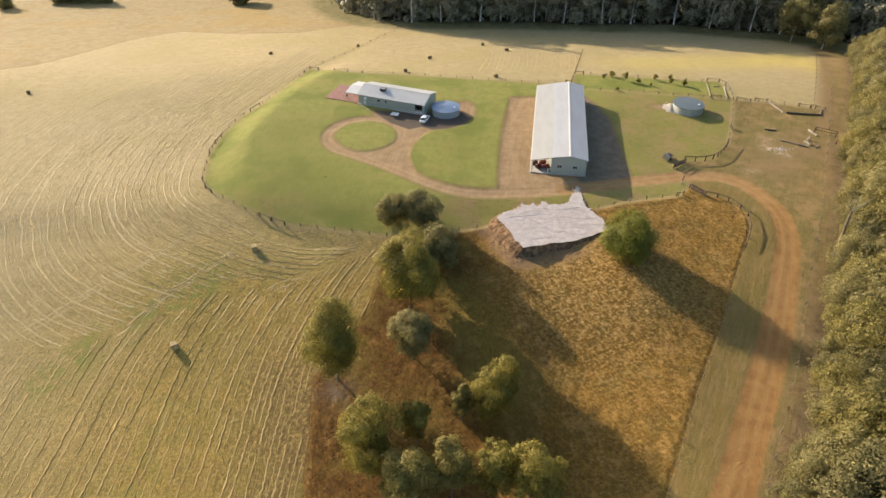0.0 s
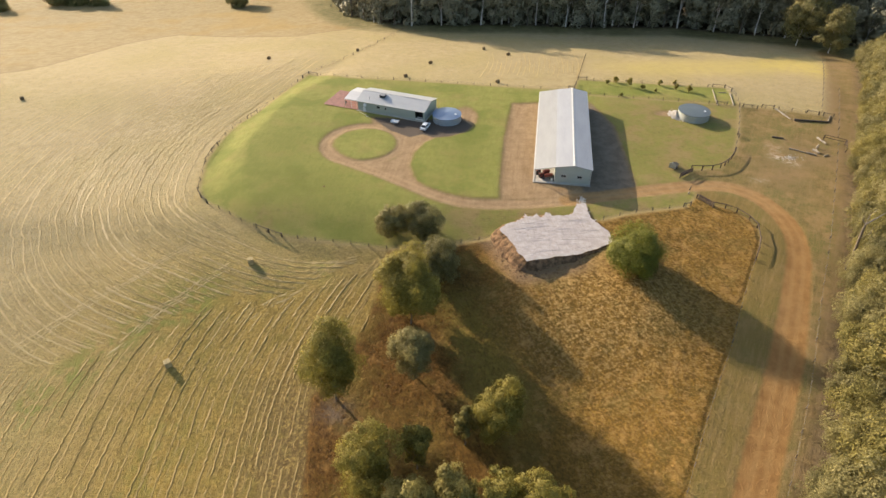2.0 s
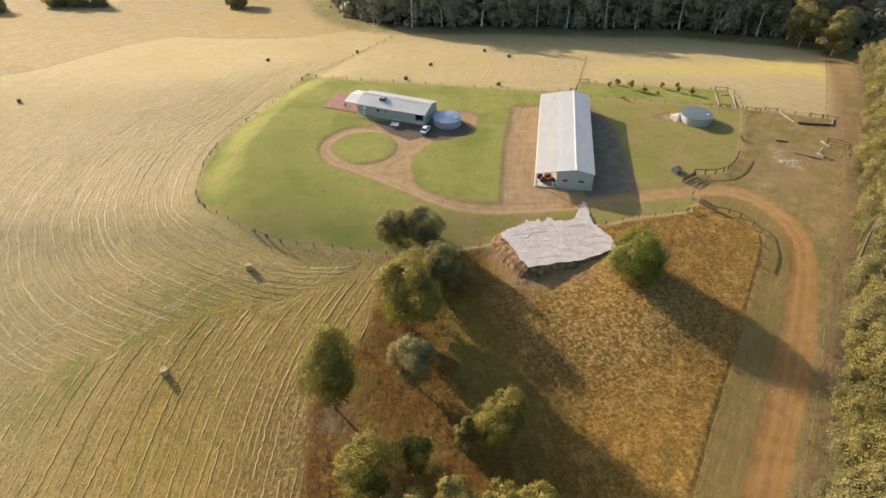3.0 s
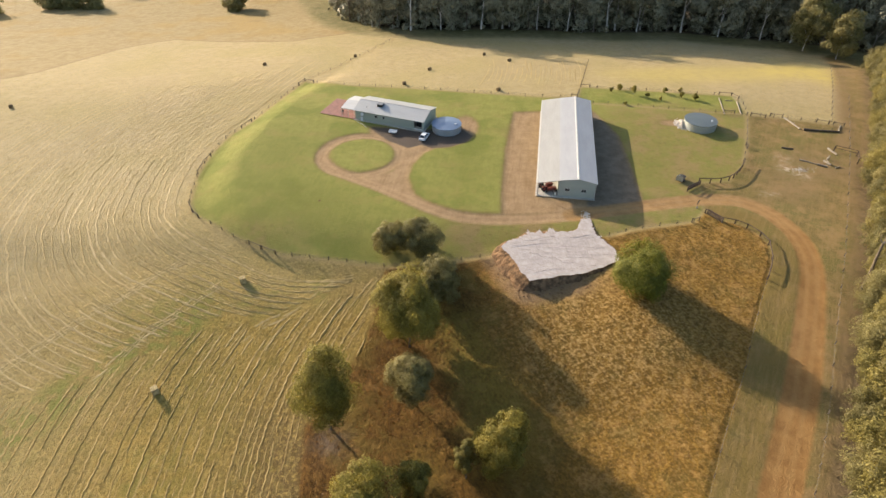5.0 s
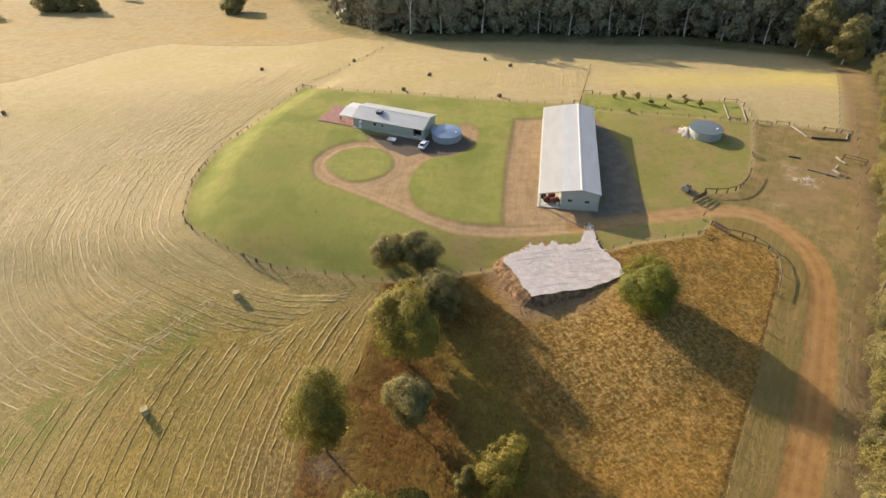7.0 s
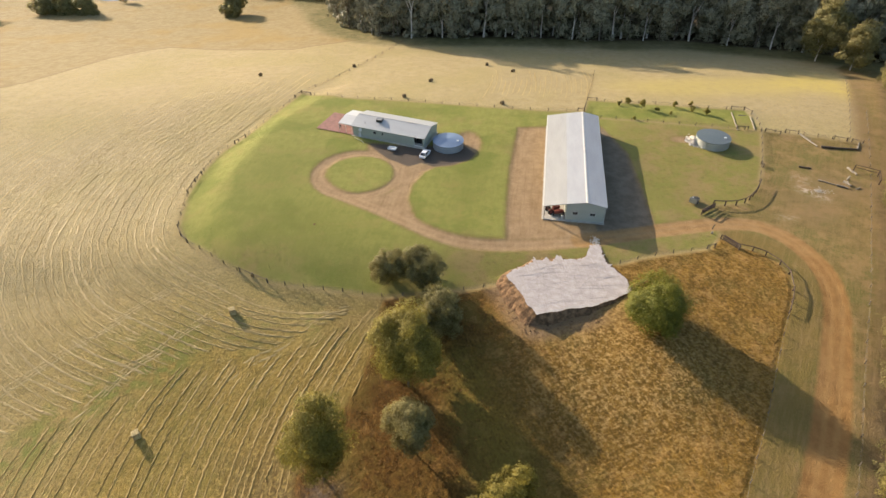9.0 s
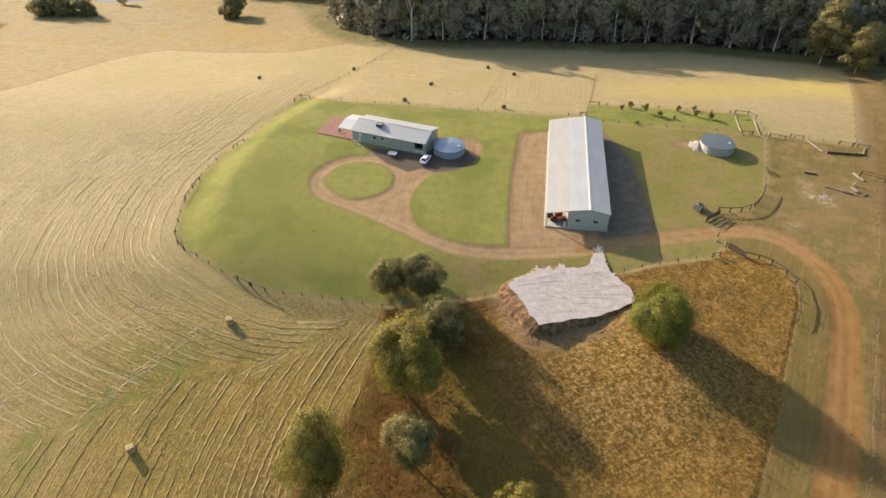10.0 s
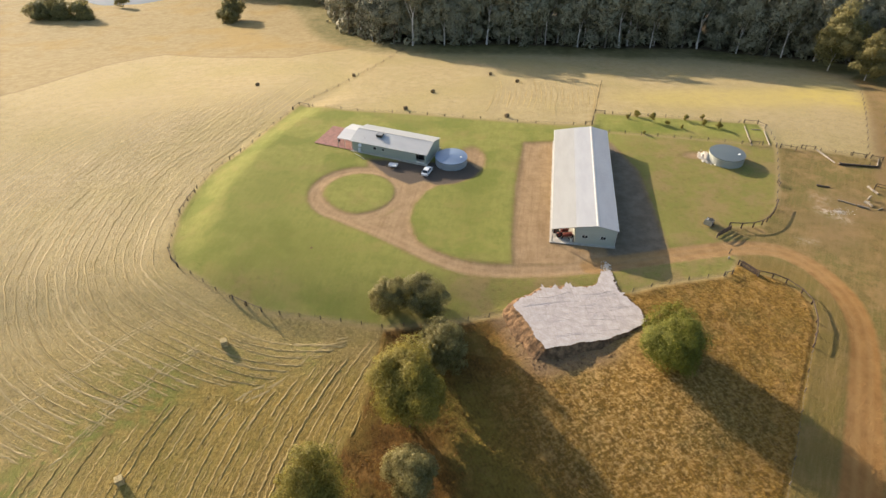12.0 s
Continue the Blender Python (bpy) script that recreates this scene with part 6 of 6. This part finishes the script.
fence(FENCE_WEST, 4.1, "post-and-wire fence curving round the lawn", (((-48.0, 206.0), (-49.3, 201.6)), ((-48.0, 206.0), (-44.4, 203.6)), ((-57.9, 173), (-60, 169.4)), ((-65, 149.8), (-65.1, 144.4)), ((-64.4, 153.4), (-65, 149.8)),
      ((-62.3, 129.6), (-60.6, 126.6)), ((-60.6, 126.6), (-58.4, 124.2)), ((-43.9, 114.6), (-40.6, 112.8)), ((-40.6, 112.8), (-37.2, 111.1))))
fence(FENCE_SOUTH, 4.2, "post-and-wire fence between lawn and paddock")
fence(FENCE_PAD, 4.0, "low post-and-wire fence along the paddock top", (((56.6, 118.8), (58.4, 119.3)),))
fence(FENCE_BACK, 5.4, "post-and-wire fence behind the house lawn", (((40.8, 186.8), (42.7, 186.6)),))
fence(FENCE_NORTH, 5.0, "wire fence running to the forest between hay fields", (((42.9, 187.6), (43.8, 190.4)),))
fence(FENCE_ORCHARD, 5.0, "wire fence behind the orchard saplings", (((45.6, 196.1), (48.4, 195.4)), ((88.4, 188.4), (92.1, 187.7)), ((92.1, 187.7), (93.2, 184.8))))
fence(FENCE_ORCHARD_SOUTH, 4.6, "wire fence between orchard and shed yard", (((84.6, 174.5), (87.6, 174)),))
fence([(92.1, 187.7), (93, 181), (91.2, 173.4)], 3.4, "short wire fence closing the orchard")
fence(FENCE_EAST, 3.6, "post-and-wire fence east of the yards", (((92.0, 172.6), (95.6, 171)), ((97.6, 172.2), (100.8, 171.2)), ((109.5, 168.2), (112.4, 167)), ((113.6, 166.6), (116, 165.4))))
fence(FENCE_INNER, 4.4, "sparse wire fence between yard and verge", (((83.2, 154.4), (83, 152.8)),))
fence(PADDOCK_EAST[2:-1], 4.5, "post-and-wire fence between paddock and gravel road")
fence(FENCE_NORTHWEST, 7.0, "sparse wire fence crossing the stubble to the forest")
fence([(140.6, 217.5), (137.2, 211.2), (113.9, 168.2)], 5.0, "wire fence beside the track to the forest")
fence([(p[0] + 0.4, p[1]) for p in FENCE_BUSH], 5.2, "old wire fence along the bush edge")


def rail_fence(points, heights, label, r=0.085, tall=1.0):
    """Stock yard of pipe posts and rails."""
    x0, y0 = points[0]
    base = Vector((x0, y0, gz(x0, y0)))
    ob = thing("yard_fence", x0, y0, base.z, 0, label, "yard fence", "stock yard fences")
    P = [Vector((x, y, gz(x, y))) - base for x, y in points]
    for q in P:
        p = new("post", PIPE_POST)
        p.parent = ob
        p.matrix_local = Matrix.Translation(q) @ Matrix.Diagonal((1, 1, tall, 1))
    for a, b in zip(P[:-1], P[1:]):
        for h in heights:
            part("rail", rod(B(), a + Vector((0, 0, h)), b + Vector((0, 0, h)), r), PIPE, ob)


rail_fence(YARD_POSTS, (1.36,), "curved yard fence of rusty pipe posts and rails", r=0.12)
rail_fence(PADDOCK_TOP, (1.1,), "pipe-railed fence at the top of the dry paddock", 0.1, 0.8)
rail_fence(PADDOCK_EAST[:4], (1.0,), "pipe-railed yard corner beside the gravel road", 0.11, 0.8)
rail_fence([(106.0, 151.5), (110.5, 148.5), (108.5, 144.5)], (1.6, 0.9), "weathered rail pen beside the bush")


def gate(p, q, label):
    a, b = Vector((*p, gz(*p))), Vector((*q, gz(*q)))
    d = (b - a).normalized()
    ob = thing("farm_gate", a.x, a.y, a.z, 0, label, "gate", "farm gates")
    w = (b - a).length
    for s in (0.06, w - 0.06):
        part("stile", rod(B(), d * s + Vector((0, 0, 0.2)), d * s + Vector((0, 0, 1.4)), 0.08), PIPE, ob)
    for h in (0.28, 0.62, 0.98, 1.34):
        part("bar", rod(B(), d * 0.06 + Vector((0, 0, h)), d * (w - 0.06) + Vector((0, 0, h)), 0.115), PIPE, ob)
    part("brace", rod(B(), d * 0.1 + Vector((0, 0, 0.25)), d * (w - 0.1) + Vector((0, 0, 1.35)), 0.03), PIPE, ob)
    for s in (0.0, w):
        post = new("gate_post", POST_THICK)
        post.parent = ob
        post.matrix_local = Matrix.Translation(d * s)


gate((59.7, 131.6), (63.7, 134.4), "steel farm gate hung beside the yard fence")
gate((61.2, 122.0), (63.4, 118.6), "steel farm gate at the paddock corner")


# ---- logs, stones and yard clutter ----
def log(p, q, r0, r1, label, branch=0, wood=None):
    wood, r0, r1 = wood or DEAD_WOOD, r0 * 0.82, r1 * 0.82
    a, b = Vector((*p, gz(*p) + r0 * 0.8)), Vector((*q, gz(*q) + r1 * 0.8))
    ob = thing("log", a.x, a.y, a.z, 0, label, "log", "felled logs")
    d = b - a
    bm = B()
    n = 5
    rnd = random.Random(int(a.x * 10))
    pts = [d * (i / n) + Vector((rnd.uniform(-0.1, 0.1), rnd.uniform(-0.1, 0.1), rnd.uniform(0, 0.06))) * (0 < i < n) for i in range(n + 1)]
    for i in range(n):
        rod(bm, pts[i], pts[i + 1], (r0 + (r1 - r0) * i / n) * rnd.uniform(0.85, 1.12), (r0 + (r1 - r0) * (i + 1) / n) * rnd.uniform(0.8, 1.05), 9)
    part("trunk", bm, wood, ob)
    for k in range(branch):
        s = d * rnd.uniform(0.5, 0.95)
        part("branch", rod(B(), s, s + Vector((rnd.uniform(-1, 1), rnd.uniform(-1, 1), rnd.uniform(0.3, 0.9))), r1 * 0.5, r1 * 0.2, 6), wood, ob)


log((101.2, 171.0), (102.6, 164.0), 0.32, 0.24, "bleached fallen log lying in the grass", 1)
log((103.4, 163.4), (113.0, 162.0), 0.42, 0.28, "large dark felled log beside the fence", 3, POST)
log((113.0, 162.4), (115.6, 166.2), 0.24, 0.16, "bent bleached branch against the felled log")
log((94.2, 146.4), (97.4, 144.3), 0.22, 0.18, "pale log lying on worn ground")
log((97.6, 144.0), (99.8, 142.6), 0.34, 0.3, "short thick grey log section")
log((104.8, 152.4), (105.4, 149.0), 0.34, 0.3, "weathered log propped by the pen")
log((100.2, 145.6), (101.0, 143.6), 0.42, 0.36, "sawn pale tree stump section")
log((103.0, 143.0), (101.6, 142.2), 0.2, 0.16, "short bleached log on worn ground")
log((87.4, 185.6), (84.6, 173.6), 0.19, 0.16, "long bleached log edging a garden bed")
log((91.8, 182.4), (89.6, 173.8), 0.23, 0.18, "long bleached log edging a garden bed")
log((88.6, 183.6), (91.0, 183.2), 0.14, 0.12, "short pale log in the orchard corner")
log((92.4, 153.0), (95.2, 152.2), 0.3, 0.24, "dark half-buried log in the grass", 1, POST)


def stump(x, y, h, r, lean, label):
    ob = thing("stump", x, y, gz(x, y), 0, label, "stump", "old stumps and posts")
    bm = rod(rod(B(), (0, 0, -0.2), (lean * 0.5, 0, h * 0.6), r * 1.15, r, 9), (lean * 0.5, 0, h * 0.6), (lean, 0.05, h), r, r * 0.7, 9)
    part("trunk", bm, POST if r < 0.2 else DEAD_WOOD, ob)


stump(60.4, 126.2, 1.1, 0.13, 0.3, "leaning weathered post beside the gravel road")
stump(59.6, 124.4, 0.5, 0.22, 0.1, "low pale stump in the verge grass")
stump(101.9, 146.9, 1.1, 0.26, 0.4, "broken pale stump standing on worn ground")
stump(100.9, 144.9, 0.7, 0.26, -0.2, "short grey stump on worn ground")
hose = thing("pipe", -25.6, 169.0, gz(-25.6, 169.0) + 0.04, 0, "pale plastic pipe lying from house to lawn", "pipe")
part("tube", rod(rod(B(), (0, 0, 0), (1.6, -1.4, 0), 0.06), (1.6, -1.4, 0), (3.3, -3.5, 0), 0.06), TRIM, hose)


def stones(name, cx, cy, rx, ry, count, lo, hi, material, label, seed, height=0.0):
    rnd = random.Random(seed)
    V, F = [], []
    for _ in range(count):
        a, k = rnd.uniform(0, 6.283), min(1.9, abs(rnd.gauss(0, 0.6)))
        x, y = cx + math.cos(a) * k * rx, cy + math.sin(a) * k * ry
        s = rnd.uniform(lo, hi)
        z = gz(x, y) + height * max(0.0, 1 - k) * rnd.random()
        b = len(V)
        ring = [(math.cos(t + rnd.uniform(-0.2, 0.2)) * s, math.sin(t) * s * 0.8) for t in (0, 1.05, 2.1, 3.14, 4.2, 5.2)]
        for u, v in ring:
            V.append((x + u, y + v, z - 0.05))
        for u, v in ring[::2]:
            V.append((x + u * 0.6, y + v * 0.6, z + s * rnd.uniform(0.45, 0.8)))
        F += [(b, b + 1, b + 6), (b + 1, b + 2, b + 7, b + 6), (b + 2, b + 3, b + 7), (b + 3, b + 4, b + 8, b + 7), (b + 4, b + 5, b + 8), (b + 5, b, b + 6, b + 8), (b + 6, b + 7, b + 8)]
    tagged(new(name, raw(name, V, F, material)), label, "stones", kind="stuff")


stones("rock_heap", 69.3, 166.6, 1.6, 2.6, 420, 0.12, 0.4, LIMESTONE, "heap of pale limestone rocks against the water tank", 1, 1.7)
stones("lime_spill", 92.2, 141.6, 2.6, 1.3, 320, 0.04, 0.13, LIMESTONE, "spilled pale lime rubble on worn ground", 2, 0.05)
stones("rubble", 33.0, 121.6, 0.9, 1.6, 90, 0.08, 0.25, LIMESTONE, "white rubble trailing from the stone pad", 3, 0.05)
stones("garden_rubble", -29.8, 127.6, 0.3, 0.3, 4, 0.15, 0.25, SOIL, "dark lumps left lying on the lawn", 4, 0.05)


# ---- grass that can be told apart ----
def tussocks():
    """Tussocks of dead grass over the whole paddock, each a sheaf of blades leaning outwards."""
    g = np.random.default_rng(21)
    N = 42000
    X, Y = g.uniform(-26, 72, N), g.uniform(34, 122, N)
    clump = np.sin(X * 0.5 + np.sin(Y * 0.3) * 2) + np.sin(Y * 0.6 + X * 0.2)
    keep = (area(X, Y, PADDOCK) > 0.3) & (area(X, Y, PAD) < -0.9) & (clump > g.uniform(-3.0, 1.6, N)) & (g.random(N) < np.where(X < 8, 0.7, 0.16))
    X, Y = X[keep], Y[keep]
    n, blades = len(X), 7
    size = g.uniform(0.2, 0.55, n) * np.where(X < 4, 1.1, 0.88)
    tint = np.repeat(np.arange(n), blades)
    a = g.uniform(0, 2 * math.pi, n * blades)
    r = g.uniform(0.0, 0.5, n * blades) * size[tint]
    bx, by = X[tint] + np.cos(a) * r, Y[tint] + np.sin(a) * r
    base = ground(X, Y)[tint] - 0.05
    w = size[tint] * g.uniform(0.3, 0.6, n * blades)
    H = size[tint] * g.uniform(0.1, 0.3, n * blades) 
    b = a + math.pi / 2 + g.normal(size=n * blades) * 0.5
    out = size[tint] * g.uniform(0.0, 0.45, n * blades)
    V = np.empty((n * blades, 3, 3))
    V[:, 0] = np.stack([bx - np.cos(b) * w / 2, by - np.sin(b) * w / 2, base], 1)
    V[:, 1] = np.stack([bx + np.cos(b) * w / 2, by + np.sin(b) * w / 2, base], 1)
    V[:, 2] = np.stack([bx + np.cos(a) * out, by + np.sin(a) * out, base + H], 1)
    n = n * blades
    me = bpy.data.meshes.new("dry_grass")
    me.vertices.add(n * 3)
    me.vertices.foreach_set("co", V.reshape(-1))
    me.loops.add(n * 3)
    me.loops.foreach_set("vertex_index", np.arange(n * 3))
    me.polygons.add(n)
    me.polygons.foreach_set("loop_start", np.arange(0, n * 3, 3))
    me.update(calc_edges=True)
    me.materials.append(DRY)
    tagged(new("dry_grass", me), "long dead orange and straw-coloured grass tussocks", "grass", kind="stuff")


tussocks()


def scatter(name, N, box_lo, box_hi, keep_by, h_lo, h_hi, w_lo, w_hi, material, label, seed):
    """Small blades or tufts strewn over the ground where keep_by allows."""
    g = np.random.default_rng(seed)
    X, Y = g.uniform(box_lo[0], box_hi[0], N), g.uniform(box_lo[1], box_hi[1], N)
    clump = np.sin(X * 0.7 + np.sin(Y * 0.5) * 2) * np.sin(Y * 0.8 + X * 0.3) + 0.7 * np.sin(X * 2.3 + Y) * np.sin(Y * 1.9 - X)
    keep = keep_by(X, Y) & (clump > g.uniform(-1.4, 1.2, N))
    X, Y = X[keep], Y[keep]
    n = len(X)
    base = ground(X, Y) - 0.03
    a, w, H = g.uniform(0, 6.283, n), g.uniform(w_lo, w_hi, n), g.uniform(h_lo, h_hi, n)
    V = np.empty((n, 3, 3))
    V[:, 0] = np.stack([X - np.cos(a) * w / 2, Y - np.sin(a) * w / 2, base], 1)
    V[:, 1] = np.stack([X + np.cos(a) * w / 2, Y + np.sin(a) * w / 2, base], 1)
    V[:, 2] = np.stack([X + g.normal(size=n) * w * 0.5, Y + g.normal(size=n) * w * 0.5, base + H], 1)
    me = bpy.data.meshes.new(name)
    me.vertices.add(n * 3)
    me.vertices.foreach_set("co", V.reshape(-1))
    me.loops.add(n * 3)
    me.loops.foreach_set("vertex_index", np.arange(n * 3))
    me.polygons.add(n)
    me.polygons.foreach_set("loop_start", np.arange(0, n * 3, 3))
    me.update(calc_edges=True)
    me.materials.append(material)
    tagged(new(name, me), label, "grass", kind="stuff")


def off_road(X, Y):
    z = zones(X, Y)
    return (z["road"] < -0.3) & (z["dirt"] < -0.2), z


def verge_here(X, Y):
    ok, z = off_road(X, Y)
    return ok & ((z["verge"] > 0.3) | ((z["lawn"] > 0.3) & (z["tired"] > 0.4))) & (area(X, Y, PAD) < -0.5)


def stubble_here(X, Y):
    ok, z = off_road(X, Y)
    return ok & (z["verge"] < 0) & (z["paddock"] < -5) & (z["lawn"] < -0.5) & (z["litter"] < 2)


scatter("verge_grass", 60000, (-10, 36), (130, 190), verge_here, 0.05, 0.16, 0.12, 0.34, VERGE_BLADE, "short dry tufts of grass on the verge and yard", 31)
scatter("stubble", 230000, (-130, 34), (-8, 130), stubble_here, 0.03, 0.09, 0.12, 0.34, STUBBLE_BLADE, "short straw stubble between the raked rows", 32)
